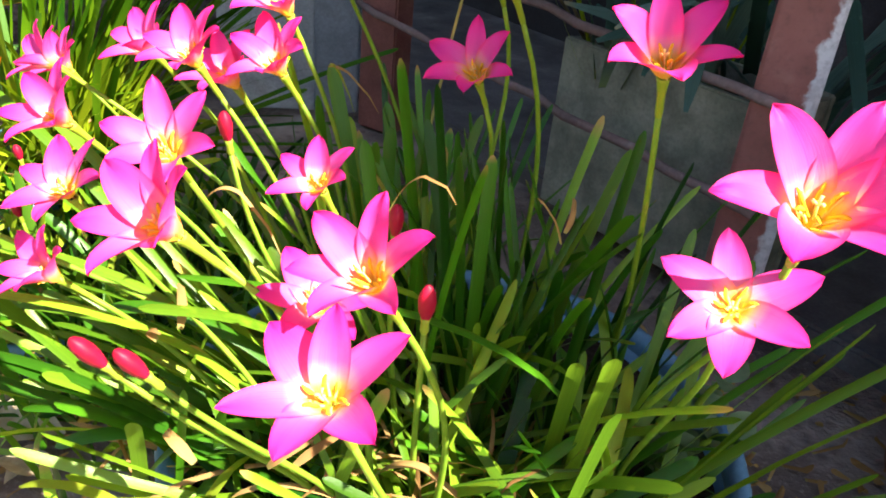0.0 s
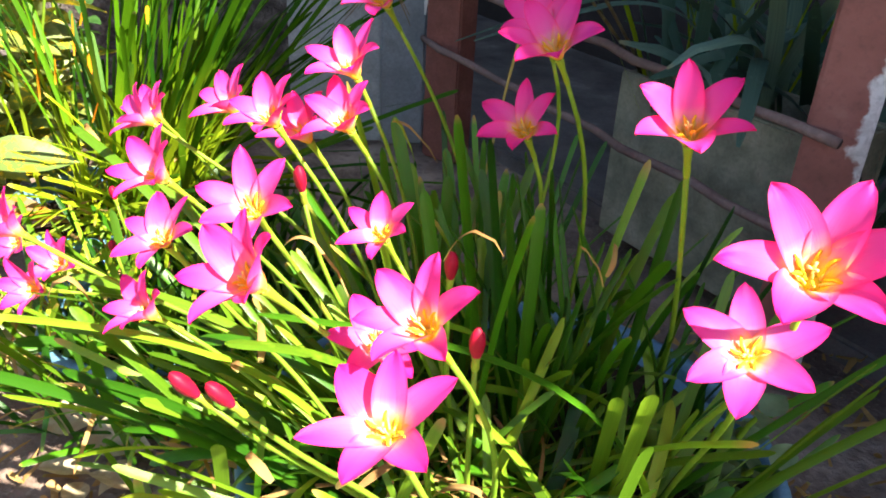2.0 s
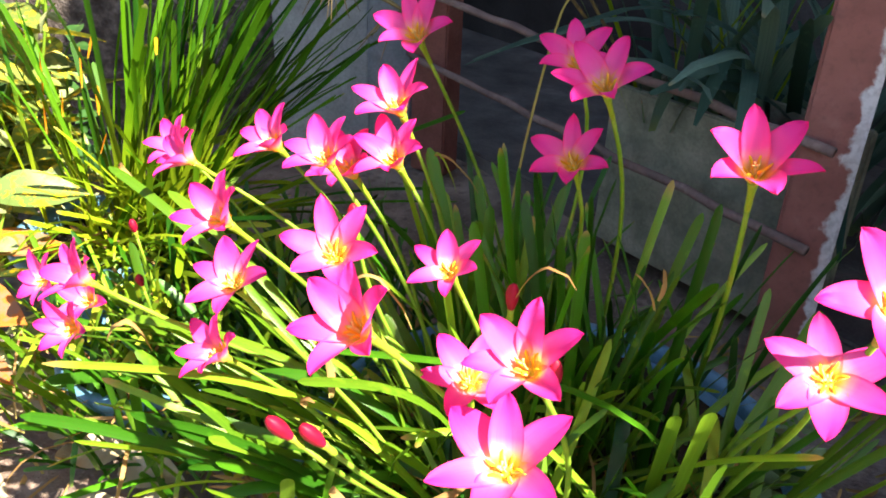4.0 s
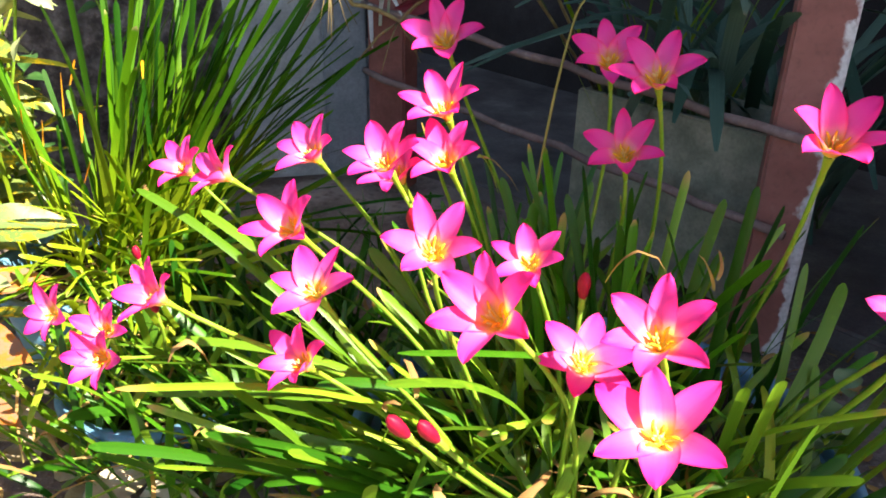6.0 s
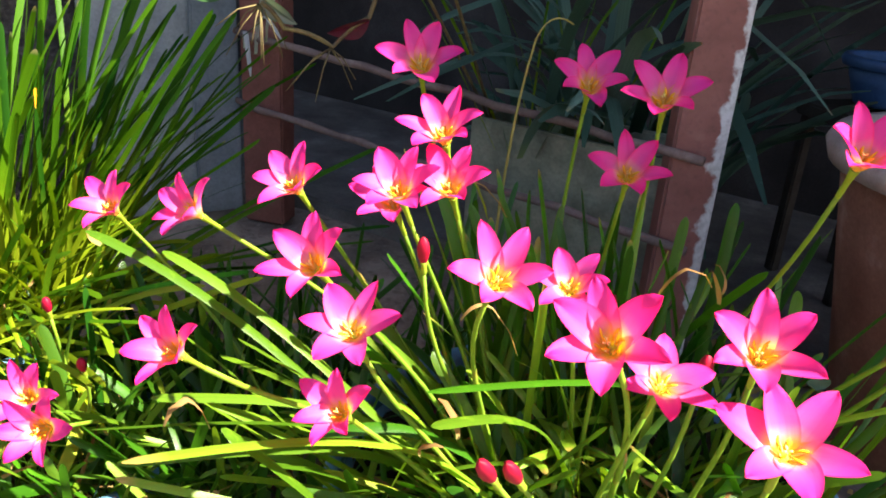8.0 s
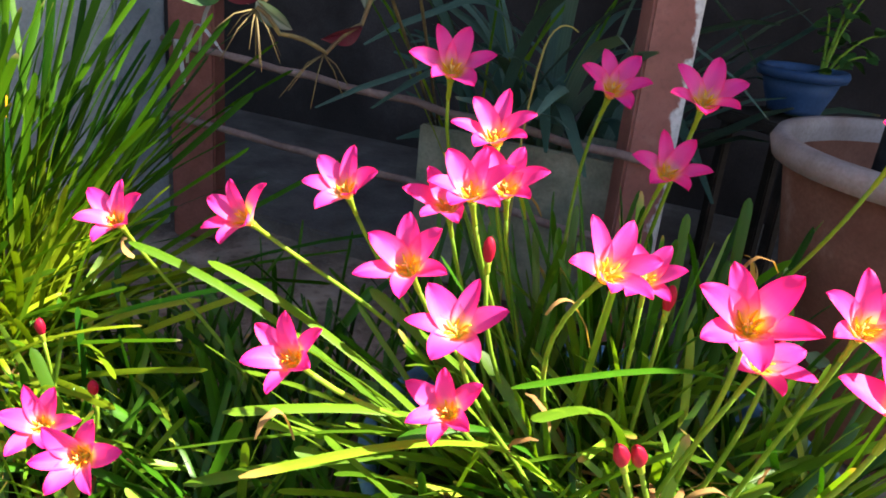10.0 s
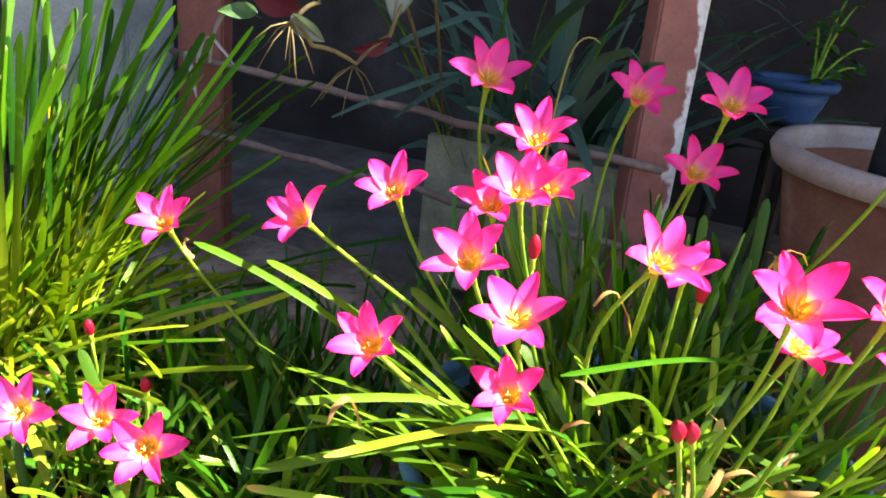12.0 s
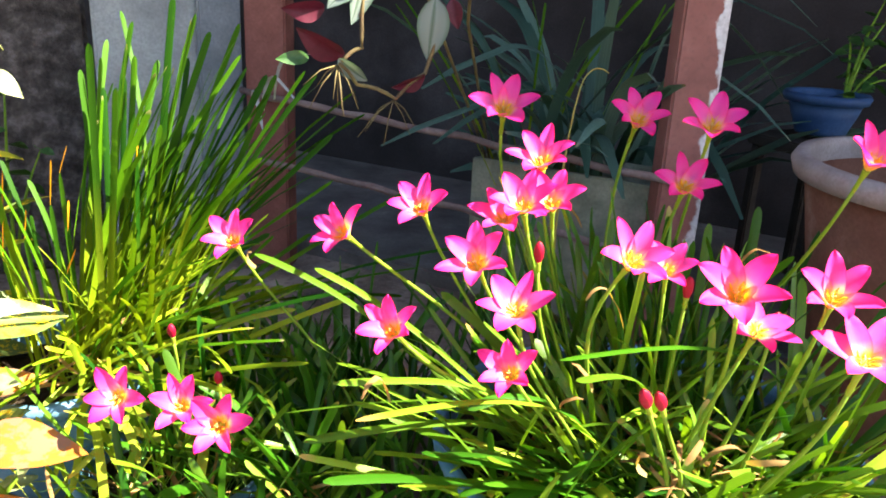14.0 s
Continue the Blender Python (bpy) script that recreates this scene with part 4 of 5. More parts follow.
ORANGE = leaf_material("orange_dying_leaf", (0.60, 0.20, 0.01), (0.85, 0.38, 0.02), (0.6, 0.3, 0.05), share=0.3)
for foot, end in (((-0.514, 0.95, 0.424), (-0.503, 0.95, 0.456)), ((-0.560, 0.95, 0.345), (-0.555, 0.95, 0.381)), ((-0.519, 0.95, 0.295), (-0.506, 0.95, 0.326)), ((-0.528, 0.95, 0.385), (-0.522, 0.95, 0.440)), ((-0.512, 0.95, 0.350), (-0.508, 0.95, 0.389)), ((-0.426, 0.95, 0.432), (-0.424, 0.95, 0.455)), ((-0.586, 0.95, 0.320), (-0.574, 0.95, 0.430))):
    leaf_to(tuft, foot, end, 0.0, 0.0075, ORANGE, int(-foot[0] * 1000), name="dying_leaf", blunt=0.8)
    leaf_to(tuft, (foot[0] * 0.8 - 0.10, 0.97, 0.15), foot, 0.01, 0.0055, GRASS, int(-foot[0] * 1000), blunt=0.9)
REEDS = blade_set("leaf", GRASS, 6, 0.42, 0.0065, (0.05, 0.4), 15, n=8, tip=0.93)
strew(tuft, FINE, 14, (-0.53, 0.97), (0.04, 0.05), 0.155, (80, 200), (0, 14), (0.45, 0.78), 39)
strew(tuft, REEDS, 6, (-0.575, 0.97), (0.04, 0.05), 0.15, (90, 270), (0, 12), (0.6, 1.05), 28)

strap = clump("strap_leaf_plant", "shaded plant with long arching blue-green strap leaves", "plant")
strew(strap, BROAD, 24, tuple(at_fence(0.24, 0.13).xy), (0.14, 0.05), 0.28, (0, 360), (0, 32), (0.6, 1.25), 31)
strew(strap, FINE, 12, tuple(at_fence(0.30, 0.13).xy), (0.14, 0.05), 0.28, (0, 360), (0, 30), (0.6, 1.1), 33)
leaf_to(strap, at_fence(0.26, 0.12, 0.28), (-0.021, 1.16, 0.389), 0.17, 0.024, STRAP, 41, blunt=0.6, arching=True)
leaf_to(strap, at_fence(0.24, 0.12, 0.28), (-0.038, 0.915, 0.444), 0.16, 0.023, STRAP, 42, blunt=0.6, arching=True)
leaf_to(strap, at_fence(0.22, 0.12, 0.28), (0.099, 1.27, 0.467), 0.24, 0.026, STRAP, 43, blunt=0.6, arching=True)
leaf_to(strap, at_fence(0.20, 0.12, 0.28), at_fence(0.06, -0.08, 0.330), 0.16, 0.024, STRAP, 44, blunt=0.6, arching=True)
leaf_to(strap, at_fence(0.22, 0.12, 0.28), at_fence(0.12, -0.10, 0.360), 0.17, 0.022, STRAP, 45, blunt=0.6, arching=True)
strap2 = clump("strap_leaf_plant", "shaded strap-leaved plant arching beyond the post", "plant")
strew(strap2, BROAD, 44, (0.66, 1.32), (0.10, 0.08), 0.03, (0, 360), (0, 30), (0.9, 1.5), 32)
leaf_to(strap2, (0.55, 1.25, 0.03), (0.74, 1.02, 0.48), 0.50, 0.022, STRAP, 55, blunt=0.6, arching=True)
leaf_to(strap2, (0.58, 1.25, 0.03), (0.52, 0.86, 0.30), 0.42, 0.022, STRAP, 56, blunt=0.6, arching=True)
leaf_to(strap2, (0.60, 1.30, 0.03), (0.60, 0.86, 0.43), 0.36, 0.022, STRAP, 51, blunt=0.6, arching=True)
leaf_to(strap2, (0.58, 1.28, 0.03), (0.50, 0.94, 0.18), 0.40, 0.024, STRAP, 52, blunt=0.6, arching=True)
leaf_to(strap2, (0.62, 1.30, 0.03), (0.85, 1.00, 0.55), 0.40, 0.020, STRAP, 53, blunt=0.6, arching=True)
leaf_to(strap2, (0.62, 1.33, 0.03), (0.95, 1.15, 0.60), 0.45, 0.020, STRAP, 54, blunt=0.6, arching=True)

# ---- other plants and small things ----
def spotted_material(name, green, yellow, scale, low, high):
    mat, nt, out = nodes_of(name)
    co = nt.nodes.new("ShaderNodeTexCoord").outputs["Object"]
    v = add(nt, "ShaderNodeTexNoise", Scale=scale, Detail=3.0, Roughness=0.7)
    info = nt.nodes.new("ShaderNodeObjectInfo")
    shift = nt.nodes.new("ShaderNodeVectorMath")
    nt.links.new(co, shift.inputs[0])
    nt.links.new(info.outputs["Random"], shift.inputs[1])
    nt.links.new(shift.outputs[0], v.inputs["Vector"])
    base = mixed(nt, ramp(nt, v.outputs["Fac"], [(low, (0, 0, 0)), (high, (1, 1, 1))]), green, yellow)
    base = mixed(nt, ramp(nt, info.outputs["Random"], [(0.3, (0, 0, 0)), (1.0, (0.5, 0.5, 0.5))]), base, [0.8 * a + 0.2 * b for a, b in zip(green, yellow)])
    thru = mixed(nt, 1.0, base, (1.2, 1.0, 0.3), "MULTIPLY")
    thin(nt, out, base, thru, 0.3, 0.4, bump_of(nt, v.outputs["Fac"], 0.3, 0.001), 0.4)
    return mat


SPOTTED = spotted_material("gold_spotted_leaf", (0.12, 0.18, 0.045), (0.64, 0.48, 0.02), 85.0, 0.53, 0.58)
AMBER = spotted_material("yellowed_leaf", (0.26, 0.15, 0.09), (0.46, 0.15, 0.006), 60.0, 0.47, 0.54)
PALE = spotted_material("pale_leaf", (0.22, 0.29, 0.11), (0.44, 0.43, 0.22), 40.0, 0.4, 0.7)
PURPLE = plain("purple_leaf", [(0.3, (0.05, 0.006, 0.014)), (0.7, (0.10, 0.014, 0.03))], 40.0, 0.45, 0.2)
DARKLEAF = spotted_material("dark_leaf", (0.03, 0.09, 0.02), (0.07, 0.16, 0.04), 40.0, 0.4, 0.7)


def silver_material():
    mat, nt, out = nodes_of("silver_striped_leaf")
    uv = nt.nodes.new("ShaderNodeUVMap")
    uv.uv_map = "UVMap"
    xyz = nt.nodes.new("ShaderNodeSeparateXYZ")
    nt.links.new(uv.outputs[0], xyz.inputs[0])
    base = ramp(nt, xyz.outputs["X"], [(0.0, (0.07, 0.12, 0.08)), (0.14, (0.15, 0.19, 0.17)), (0.40, (0.18, 0.22, 0.195)), (0.5, (0.06, 0.10, 0.065)), (0.6, (0.18, 0.22, 0.195)), (0.86, (0.15, 0.19, 0.17)), (1.0, (0.07, 0.12, 0.08))])
    thru = mixed(nt, 1.0, base, (0.7, 0.9, 0.4), "MULTIPLY")
    thin(nt, out, base, thru, 0.15, 0.4, None, 0.4)
    return mat


SILVER = silver_material()


def broad_leaf(name, material, length, width, cup, bend, seed):
    """A pointed oval leaf with a fold along its middle and a waved edge; it grows along x."""
    r = random.Random(seed)
    bm = bmesh.new()
    uvl = bm.loops.layers.uv.new("UVMap")
    n, m = 10, 6
    ph = r.uniform(0, 6)
    grid = []
    for i in range(n + 1):
        s = i / n
        w = width * math.sin(math.pi * (0.02 + 0.98 * s) ** 0.8) ** 0.85 if i < n else 0.0006
        w = max(w, 0.0012)
        row = []
        for j in range(m + 1):
            q = 2 * j / m - 1
            row.append(bm.verts.new((length * s, q * w / 2, cup * w * abs(q) - bend * length * s * s + 0.03 * width * math.sin(9 * s + ph + 3 * q) * abs(q))))
        grid.append(row)
    for i in range(n):
        for j in range(m):
            f = bm.faces.new((grid[i][j], grid[i][j + 1], grid[i + 1][j + 1], grid[i + 1][j]))
            for loop, (a, b) in zip(f.loops, ((j, i), (j + 1, i), (j + 1, i + 1), (j, i + 1))):
                loop[uvl].uv = (a / m, b / n)
    return mesh_of(bm, name, material)


def leafy_shrub(name, label, base, tops, kinds, per, size, seed):
    """Branches from the base to each top, set with leaves."""
    r = random.Random(seed)
    ob = thing(name, label, "plant", Matrix.Translation(base))
    b0 = Vector(base)
    for top in tops:
        end = Vector(top) - b0
        bm = bmesh.new()
        pts = bezier(Vector((0, 0, 0)), Vector((end.x * 0.1, end.y * 0.1, end.z * 0.6)), end * 0.75 + Vector((0, 0, 0.03)), end, 10)
        tube(bm, pts, [0.0045 - 0.0003 * i for i in range(11)], 6)
        part("stem", bm, STEM, ob)
        for k in range(per):
            p = pts[3 + (k * 7) // per] if k < per - 2 else pts[10]
            m = Matrix.Translation(p) @ pose(0, 0, 0, 0, 0, k * 137.5 + r.uniform(-20, 20)) @ pose(0, 0, 0, r.uniform(-35, 35), r.uniform(-35, 25), 0) @ Matrix.Scale(r.uniform(*size), 4)
            part("leaf", kinds[r.randrange(len(kinds))], None, ob, m=m)
    return ob


SPOT_LEAVES = [broad_leaf("leaf", SPOTTED, 0.085, 0.042, 0.15, 0.2, 60 + i) for i in range(4)]
PALE_LEAVES = [broad_leaf("leaf", PALE, 0.05, 0.03, 0.12, 0.25, 70 + i) for i in range(3)]
DARK_LEAVES = [broad_leaf("leaf", DARKLEAF, 0.05, 0.034, 0.12, 0.25, 80 + i) for i in range(3)]

spotted = leafy_shrub("spotted_shrub", "sunlit shrub with gold-spotted yellow-green oval leaves", (-0.80, 1.13, 0.0),
            [(-0.62, 0.98, 0.24), (-0.61, 1.06, 0.33), (-0.66, 1.08, 0.42), (-0.63, 1.14, 0.50), (-0.68, 1.13, 0.38), (-0.74, 1.20, 0.50), (-0.86, 1.25, 0.45), (-0.67, 1.02, 0.28), (-0.74, 1.05, 0.33), (-0.88, 1.12, 0.52), (-0.80, 1.30, 0.60), (-0.66, 1.16, 0.47), (-0.72, 0.98, 0.22), (-0.94, 1.05, 0.40)], SPOT_LEAVES + PALE_LEAVES[:2], 9, (0.8, 1.5), 61)
big_leaves = [((-0.63, 0.865, 0.270), 34, -2, 15, 1.35), ((-0.72, 1.03, 0.37), 14, 0, 20, 1.4), ((-0.70, 1.09, 0.45), 10, -4, -30, 1.3), ((-0.66, 1.06, 0.16), 14, 4, 5, 1.1), ((-0.70, 0.93, 0.24), 8, 2, -10, 1.2), ((-0.78, 1.10, 0.50), 18, 0, 30, 1.3)]
for k, (place, tip_a, tip_b, heading, size) in enumerate(big_leaves):
    part("leaf", SPOT_LEAVES[k % 4], None, spotted, m=Matrix.Translation(Vector(place) - Vector((-0.80, 1.13, 0.0))) @ pose(0, 0, 0, tip_a, tip_b, heading) @ Matrix.Scale(size, 4))
    bm = tube(bmesh.new(), bezier(Vector((0, 0, 0)), Vector((0.0, 0.0, place[2] * 0.6)), Vector(place) - Vector((-0.78, 1.13, 0.02)), Vector(place) - Vector((-0.80, 1.13, 0.0)), 8), 0.0025, 6)
    part("stem", bm, STEM, spotted)
SMALL = [broad_leaf("leaf", PALE, 0.030, 0.020, 0.15, 0.25, 130 + i) for i in range(2)] + [broad_leaf("leaf", SPOTTED, 0.036, 0.022, 0.15, 0.2, 140 + i) for i in range(2)]
# made-up mass of dark leaves that takes the place of plain shade here
leafy_shrub("dark_shrub", "dense dark green shrub added to stand in for the shade behind the spotted one", (-0.86, 1.40, 0.0),
            [(-0.70 - 0.05 * k + 0.03 * (k % 3), 1.34 + 0.05 * (k % 4), 0.14 + 0.045 * (k * 5 % 9)) for k in range(12)], DARK_LEAVES, 16, (0.8, 1.4), 67)
leafy_shrub("small_leaved_shrub", "twiggy shrub with small sunlit yellow-green leaves", (-0.70, 1.22, 0.0),
            [(-0.60 - 0.035 * k, 1.10 + 0.04 * (k % 3), 0.20 + 0.04 * (k * 4 % 9)) for k in range(9)], SMALL, 12, (0.7, 1.3), 68)
for k, (x_, y_, z_, heading) in enumerate(((-0.580, 1.04, 0.555, 200), (-0.585, 1.05, 0.530, -30), (-0.590, 1.05, 0.470, 250), (-0.600, 1.06, 0.510, 170), (-0.590, 1.04, 0.585, 40))):
    part("leaf", PALE_LEAVES[k % 3], None, spotted, m=Matrix.Translation(Vector((x_ + 0.80, y_ - 1.13, z_))) @ pose(0, 0, 0, 35, 25, heading) @ Matrix.Scale(1.0, 4))
part("stem", tube(bmesh.new(), bezier(Vector((0, 0, 0)), Vector((0.10, -0.02, 0.25)), Vector((0.20, -0.08, 0.40)), Vector((0.215, -0.085, 0.59)), 12), 0.0022, 6), STEM, spotted)
leafy_shrub("low_shrub", "low plant with pale spotted leaves beside the pots", (-0.64, 0.80, 0.0),
            [(-0.60, 0.84, 0.26), (-0.68, 0.90, 0.22), (-0.72, 0.84, 0.20), (-0.56, 0.81, 0.13)], SPOT_LEAVES[:2] + PALE_LEAVES, 8, (0.6, 1.1), 62)
TAN = spotted_material("tan_leaf", (0.42, 0.33, 0.20), (0.60, 0.52, 0.36), 50.0, 0.4, 0.7)
TANS = [broad_leaf("fallen_leaf", TAN, 0.07, 0.04, 0.2, 0.15, 110 + i) for i in range(3)]


def fallen(x, y, z, rx_, ry_, rz_, size, k):
    ob = new("fallen_leaf", TANS[k])
    ob.matrix_basis = pose(x, y, z, rx_, ry_, rz_) @ Matrix.Scale(size, 4)
    return tagged(ob, "pale tan dead leaf lying on the earth", "dead leaf", "fallen leaves")


fallen(-0.62, 0.80, 0.022, 8, 6, 20, 1.0, 0)
fallen(-0.56, 0.74, 0.020, -6, 5, 140, 1.1, 1)
fallen(-0.66, 0.70, 0.022, 10, 4, -60, 0.9, 2)
fallen(-0.50, 0.66, 0.020, -8, 8, 70, 0.8, 0)
fallen(-0.72, 0.82, 0.020, 6, 8, 200, 1.1, 1)
fallen(-0.46, 0.60, 0.018, -6, 4, 10, 0.8, 2)
fallen(-0.40, 0.55, 0.018, 12, 6, 100, 0.7, 1)
fallen(-0.60, 0.64, 0.020, 4, 8, -20, 0.9, 0)
fallen(-0.36, 0.62, 0.020, 4, 8, -120, 0.7, 2)
fallen(-0.48, 0.655, 0.030, 30, -12, 20, 1.1, 1)
fallen(-0.42, 0.650, 0.030, 28, -10, -20, 1.2, 2)
fallen(-0.36, 0.675, 0.030, 25, -8, 40, 1.1, 0)
fallen(-0.52, 0.690, 0.030, 20, -6, 60, 1.2, 2)
fallen(-0.65, 0.80, 0.040, 12, 4, -15, 1.5, 1)
fallen(-0.58, 0.76, 0.030, -10, 2, 30, 1.3, 2)
fallen(-0.33, 0.57, 0.030, 10, -4, 160, 1.0, 0)
fallen(-0.28, 0.50, 0.025, -8, 3, 60, 1.1, 1)
fallen(-0.30, 0.42, 0.022, 6, 3, -40, 0.9, 2)

leafy_shrub("wall_creeper", "sparse dark creeper growing along the stucco wall", (-0.62, 1.66, 0.0),
            [(-0.60, 1.66, 0.42), (-0.70, 1.66, 0.50), (-0.55, 1.66, 0.30)], DARK_LEAVES, 7, (0.6, 1.0), 63)
leafy_shrub("pot_plant", "small green-leaved plant in the deep blue bowl", (0.98, 1.07, 0.43),
            [(1.06, 1.07, 0.62), (1.09, 1.05, 0.54), (1.02, 1.12, 0.58), (1.05, 1.03, 0.50), (1.08, 1.10, 0.66)], DARK_LEAVES, 9, (0.5, 0.9), 64)

WEED = spotted_material("weed_leaf", (0.10, 0.17, 0.08), (0.20, 0.28, 0.15), 40.0, 0.4, 0.7)
PALE_ROUND = [broad_leaf("leaf", WEED, 0.022, 0.019, 0.1, 0.2, 120 + i) for i in range(2)]
leafy_shrub("basin_weed", "small weed with round grey-green leaves at the basin's edge", (0.205, 0.46, 0.15),
            [(0.225, 0.44, 0.30), (0.235, 0.47, 0.27), (0.20, 0.43, 0.25), (0.25, 0.45, 0.24)], PALE_ROUND, 9, (0.7, 1.3), 65)

bm = tube(bmesh.new(), [Vector((0, 0, 0)), Vector((0.004, 0.0, 0.15)), Vector((-0.004, 0.006, 0.3)), Vector((0.01, 0.0, 0.5))], [0.017, 0.016, 0.015, 0.013], 10)
thing("plant_stake", "dark upright stem standing in the terracotta pot", "stem", Matrix.Translation((0.665, 0.700, 0.345)), bm=bm, material=plain("dark_bark", [(0.3, (0.02, 0.02, 0.022)), (0.7, (0.05, 0.048, 0.05))], 30.0, 0.8, 0.6))

# inch plant trailing over the rail
inch = thing("inch_plant", "trailing inch plant with purple and silver-striped leaves and bare roots", "plant", Matrix.Translation(at_fence(0.40, 0.13, 0.28)))
o = at_fence(0.40, 0.13, 0.28)


VINE = plain("vine_stem", [(0.3, (0.09, 0.06, 0.035)), (0.7, (0.20, 0.16, 0.06))], 40.0, 0.6, 0.3)


def inch_stem(points):
    pts = []
    q = [Vector(p) - o for p in points]
    for a, b in zip(q, q[1:]):
        pts += [a.lerp(b, k / 4) + Vector((0, 0, 0.004 * math.sin(math.pi * k / 4))) for k in range(4)]
    pts.append(q[-1])
    part("stem", tube(bmesh.new(), pts, 0.0026, 7), VINE, inch)


inch_stem([tuple(o), (0.06, 1.02, 0.60), (0.00, 0.90, 0.70), (-0.046, 0.875, 0.615), (-0.073, 0.875, 0.547), (-0.113, 0.875, 0.515), (-0.166, 0.875, 0.534), (-0.190, 0.875, 0.560)])
inch_stem([tuple(o), (0.00, 1.02, 0.62), (-0.11, 0.90, 0.74), (-0.155, 0.875, 0.680), (-0.161, 0.875, 0.616), (-0.160, 0.875, 0.579), (-0.186, 0.875, 0.562)])
PURPLES = [broad_leaf("leaf", PURPLE, 0.055, 0.030, 0.25, 0.15, 90 + i) for i in range(2)]
SILVERS = [broad_leaf("leaf", SILVER, 0.062, 0.034, 0.2, 0.15, 95 + i) for i in range(2)]


def inch_leaf(kinds, base, tip, roll, k=0):
    """A leaf from base to tip whose face is turned by roll from the open side."""
    a, b = Vector(base), Vector(tip)
    along = (b - a).normalized()
    face = (Matrix.Rotation(radians(roll), 3, along) @ Vector((0, -1, 0)))
    side = face.cross(along).normalized()
    turn = Matrix((along, side, along.cross(side))).transposed().to_4x4()
    part("leaf", kinds[k], None, inch, m=Matrix.Translation(a - o) @ turn @ Matrix.Scale((b - a).length / 0.06, 4))


GREENS = [broad_leaf("leaf", DARKLEAF, 0.06, 0.026, 0.15, 0.12, 99)]
inch_leaf(SILVERS, (-0.063, 0.875, 0.640), (-0.070, 0.870, 0.566), 15)
inch_leaf(PURPLES, (-0.073, 0.875, 0.544), (-0.122, 0.868, 0.525), -35)
inch_leaf(PURPLES, (-0.184, 0.875, 0.570), (-0.250, 0.868, 0.599), -40, 1)
inch_leaf(SILVERS, (-0.158, 0.875, 0.675), (-0.170, 0.868, 0.609), -20, 1)
inch_leaf(SILVERS, (-0.160, 0.875, 0.665), (-0.205, 0.868, 0.630), 30)
inch_leaf(SILVERS, (-0.190, 0.875, 0.566), (-0.157, 0.868, 0.537), 40, 1)
inch_leaf(GREENS, (-0.225, 0.885, 0.566), (-0.266, 0.880, 0.566), 20)
inch_leaf(PURPLES, (-0.040, 0.875, 0.640), (-0.030, 0.868, 0.600), 20)
inch_leaf(PURPLES, (-0.205, 0.885, 0.625), (-0.262, 0.875, 0.620), -25, 1)
inch_leaf(PURPLES, (-0.150, 0.875, 0.680), (-0.215, 0.868, 0.690), 15)
rr = random.Random(5)
for cx, cz, count_ in ((-0.190, 0.558, 11), (-0.115, 0.513, 6)):
    for k in range(count_):
        a = Vector((cx, 0.878, cz)) - o
        d = Vector((rr.uniform(-0.05, 0.03), rr.uniform(-0.03, 0.01), rr.uniform(-0.06, -0.02)))
        part("root", tube(bmesh.new(), [a, a + d * 0.5 + Vector((0, 0, 0.006)), a + d], [0.0010, 0.0008, 0.0004], 5), VINE, inch)

# withered leaves and litter
def curl(x, y, z, azimuth, lean, size, k, label="curled withered brown leaf caught among the stalks"):
    ob = new("withered_leaf", DRIED[k])
    ob.matrix_basis = blade_at(x, y, z, azimuth, lean, size, 30.0 * k)
    return tagged(ob, label, "dead leaf", "withered leaves")


curl(0.093, 0.430, 0.402, 200, 5, 0.75, 0)
curl(0.094, 0.430, 0.410, 10, 25, 0.55, 3)
curl(-0.110, 0.330, 0.300, 150, 60, 0.7, 5)
curl(-0.060, 0.350, 0.280, 30, 50, 0.8, 1)
curl(0.000, 0.330, 0.285, 260, 60, 0.8, 3)
curl(-0.070, 0.330, 0.300, 340, 30, 0.6, 2)
curl(-0.350, 0.640, 0.395, 160, 60, 0.5, 5)
curl(-0.150, 0.400, 0.330, 200, 30, 0.6, 4)
curl(-0.130, 0.385, 0.350, 60, 20, 0.6, 2)

straw = thing("dead_grass", "bleached dead grass blades hooked over the rail", "dead leaf")
GREYED = leaf_material("bleached_leaf", (0.36, 0.35, 0.33), (0.52, 0.50, 0.47), (0.4, 0.4, 0.38), share=0.15, rough=0.8, gloss=0.1)
leaf_to(straw, at_fence(0.88, -0.02, 0.37), at_fence(0.76, -0.06, 0.41), 0.09, 0.011, GREYED, 71, blunt=0.6, arching=True)
leaf_to(straw, at_fence(0.84, -0.03, 0.40), at_fence(0.70, -0.06, 0.50), 0.05, 0.009, GREYED, 72, blunt=0.6, arching=True)
leaf_to(straw, at_fence(0.90, -0.03, 0.38), at_fence(0.83, -0.08, 0.34), 0.08, 0.010, GREYED, 73, blunt=0.6, arching=True)

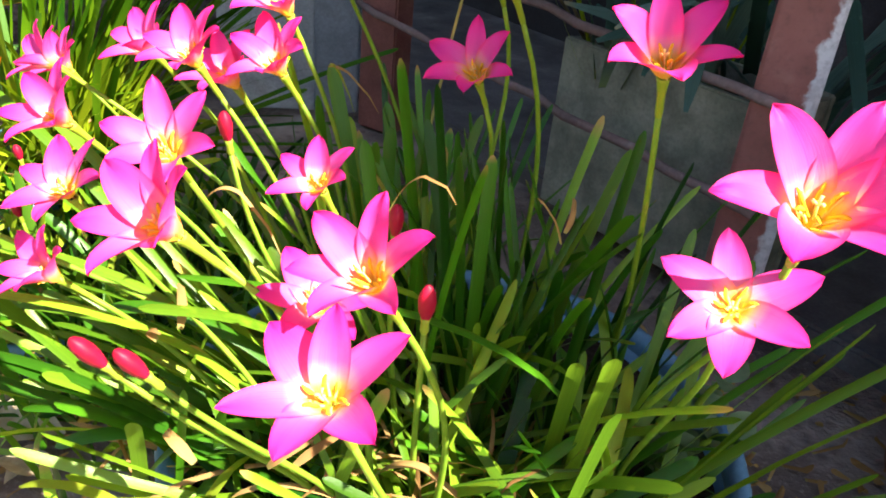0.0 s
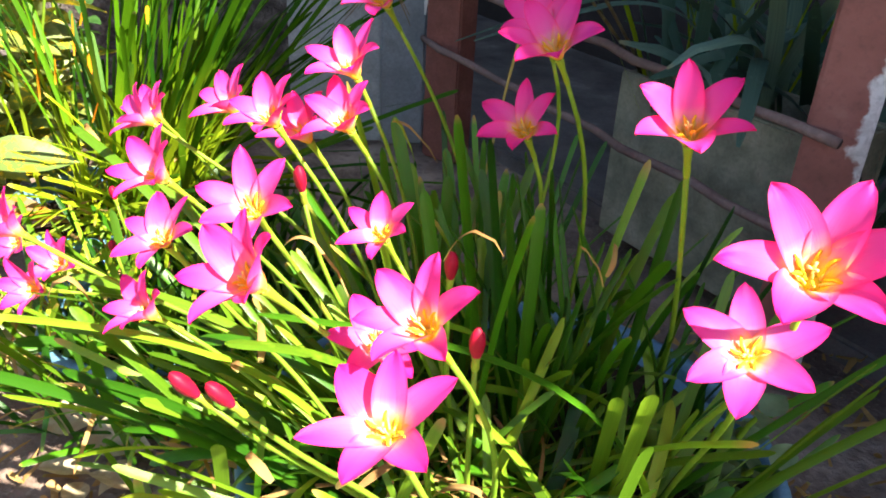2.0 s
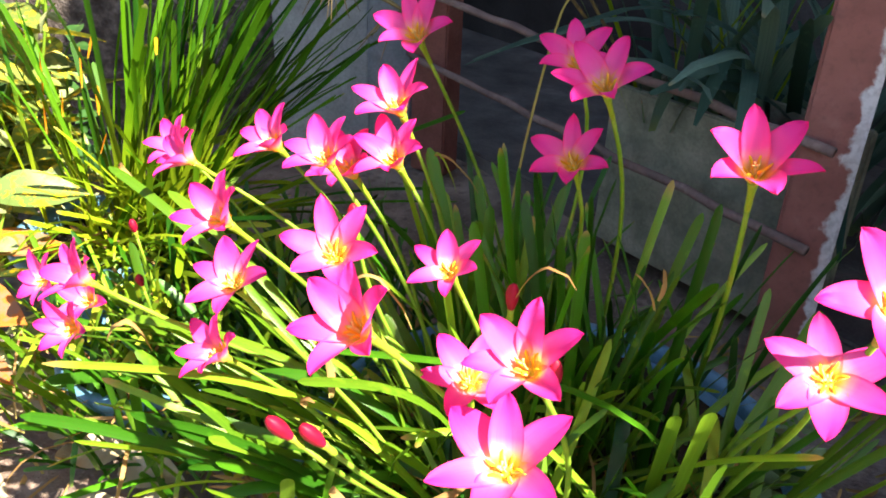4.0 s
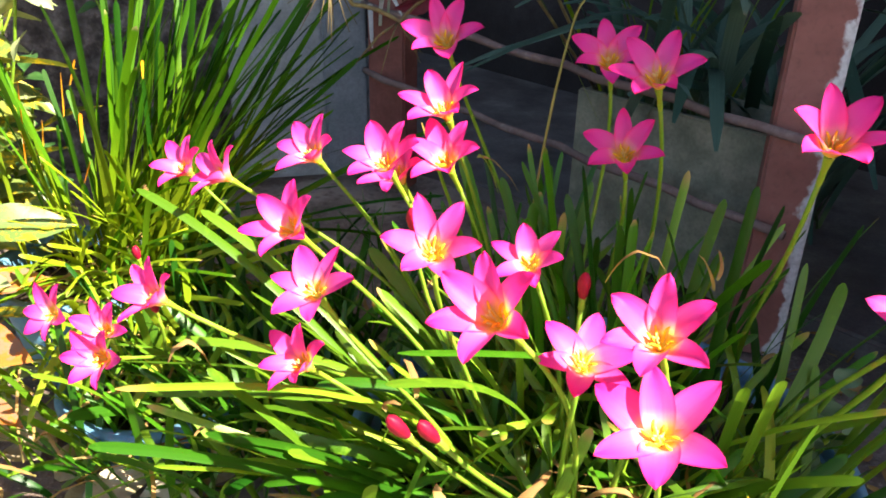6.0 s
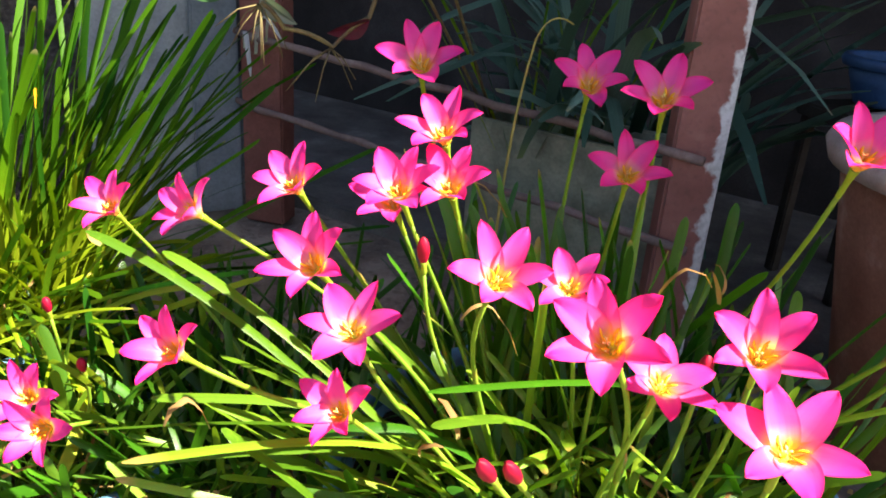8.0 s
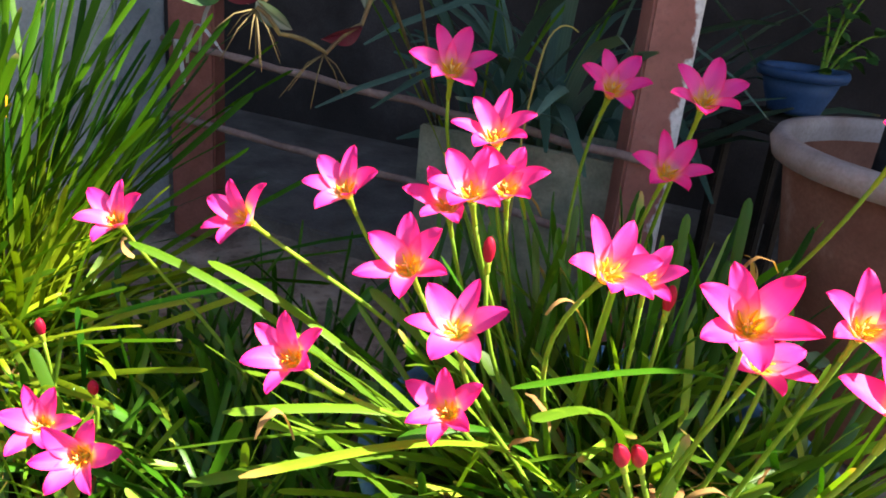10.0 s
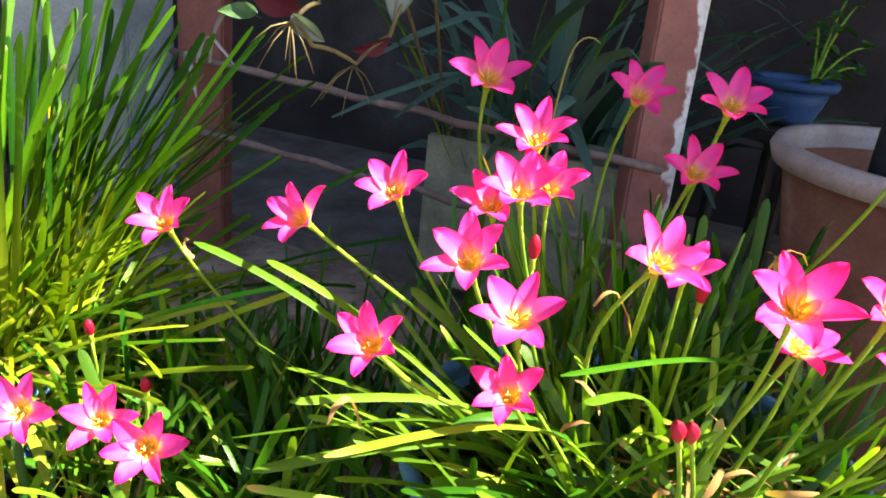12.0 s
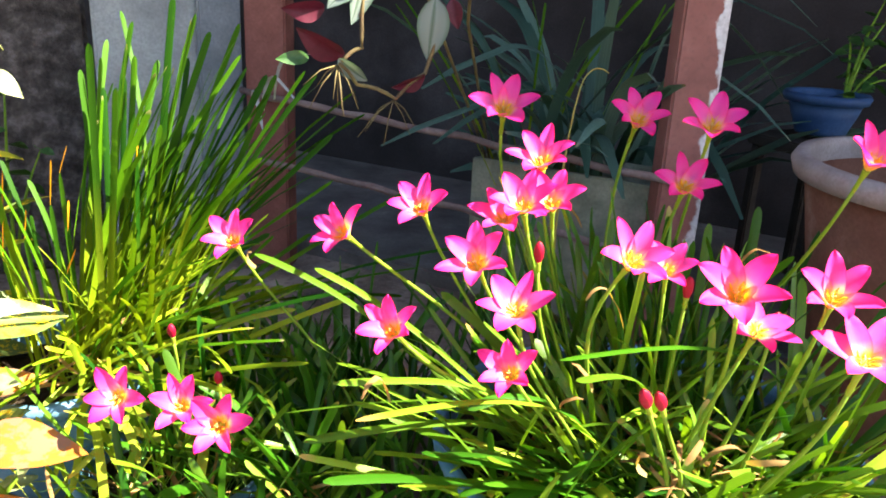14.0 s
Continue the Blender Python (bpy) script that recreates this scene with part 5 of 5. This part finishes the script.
twig = thing("dry_stalk", "thin dry seed stalk curling over at its tip", "stalk", Matrix.Translation((-0.02, 0.60, 0.15)))
part("stalk", tube(bmesh.new(), bezier(Vector((0, 0, 0)), Vector((0.02, 0.06, 0.18)), Vector((0.043, 0.09, 0.33)), Vector((0.062, 0.09, 0.405)), 10) + bezier(Vector((0.062, 0.09, 0.405)), Vector((0.068, 0.09, 0.424)), Vector((0.082, 0.09, 0.432)), Vector((0.100, 0.09, 0.420)), 6)[1:], [0.0018 - 0.00006 * k for k in range(17)], 6), DRY, twig)

AMBERS = [broad_leaf("fallen_leaf", AMBER, 0.085, 0.045, 0.10, 0.12, 100 + i) for i in range(2)]
ob = new("fallen_leaf", AMBERS[0])
ob.matrix_basis = pose(-0.636, 0.733, 0.203, 14, -2, -21) @ Matrix.Scale(1.5, 4)
tagged(ob, "large orange-yellow dying leaf lying over the low plants", "dead leaf", "fallen leaves")
ob = new("fallen_leaf", AMBERS[1])
ob.matrix_basis = pose(-0.64, 0.70, 0.150, -8, 6, -15) @ Matrix.Scale(1.35, 4)
tagged(ob, "pale tan fallen leaf with curled edges", "dead leaf", "fallen leaves")
ob = new("fallen_leaf", AMBERS[1])
ob.matrix_basis = pose(-0.65, 0.855, 0.205, 16, 4, 12) @ Matrix.Scale(1.2, 4)
tagged(ob, "yellowed leaf hanging over the pots", "dead leaf", "fallen leaves")


def litter(number, x0, x1, y0, y1, z, seed):
    r = random.Random(seed)
    bm = bmesh.new()
    uvl = bm.loops.layers.uv.new("UVMap")
    for _ in range(number):
        m = Matrix.Translation((r.uniform(x0, x1), r.uniform(y0, y1), z + r.uniform(0.003, 0.016))) @ pose(0, 0, 0, r.uniform(-25, 25), r.uniform(60, 120), r.uniform(0, 360))
        blade_data(bm, uvl, r.uniform(0.012, 0.05), r.uniform(0.004, 0.012), r.uniform(-1.2, 1.2), 0.0, 1.0, r.uniform(0.0, 0.3), r.uniform(-1, 1), r.randrange(9999), n=3, m=m)
    return bm


thing("leaf_litter", "brown and tan crumbs of dead leaves strewn on the earth", "litter", kind="stuff", bm=litter(520, -0.95, 0.0, 0.35, 1.2, 0.0, 1), material=DRY)
thing("leaf_litter", "brown dead leaf crumbs on the earth beside the basin", "litter", kind="stuff", bm=litter(300, 0.2, 0.75, 0.3, 1.0, 0.0, 2), material=DRY)
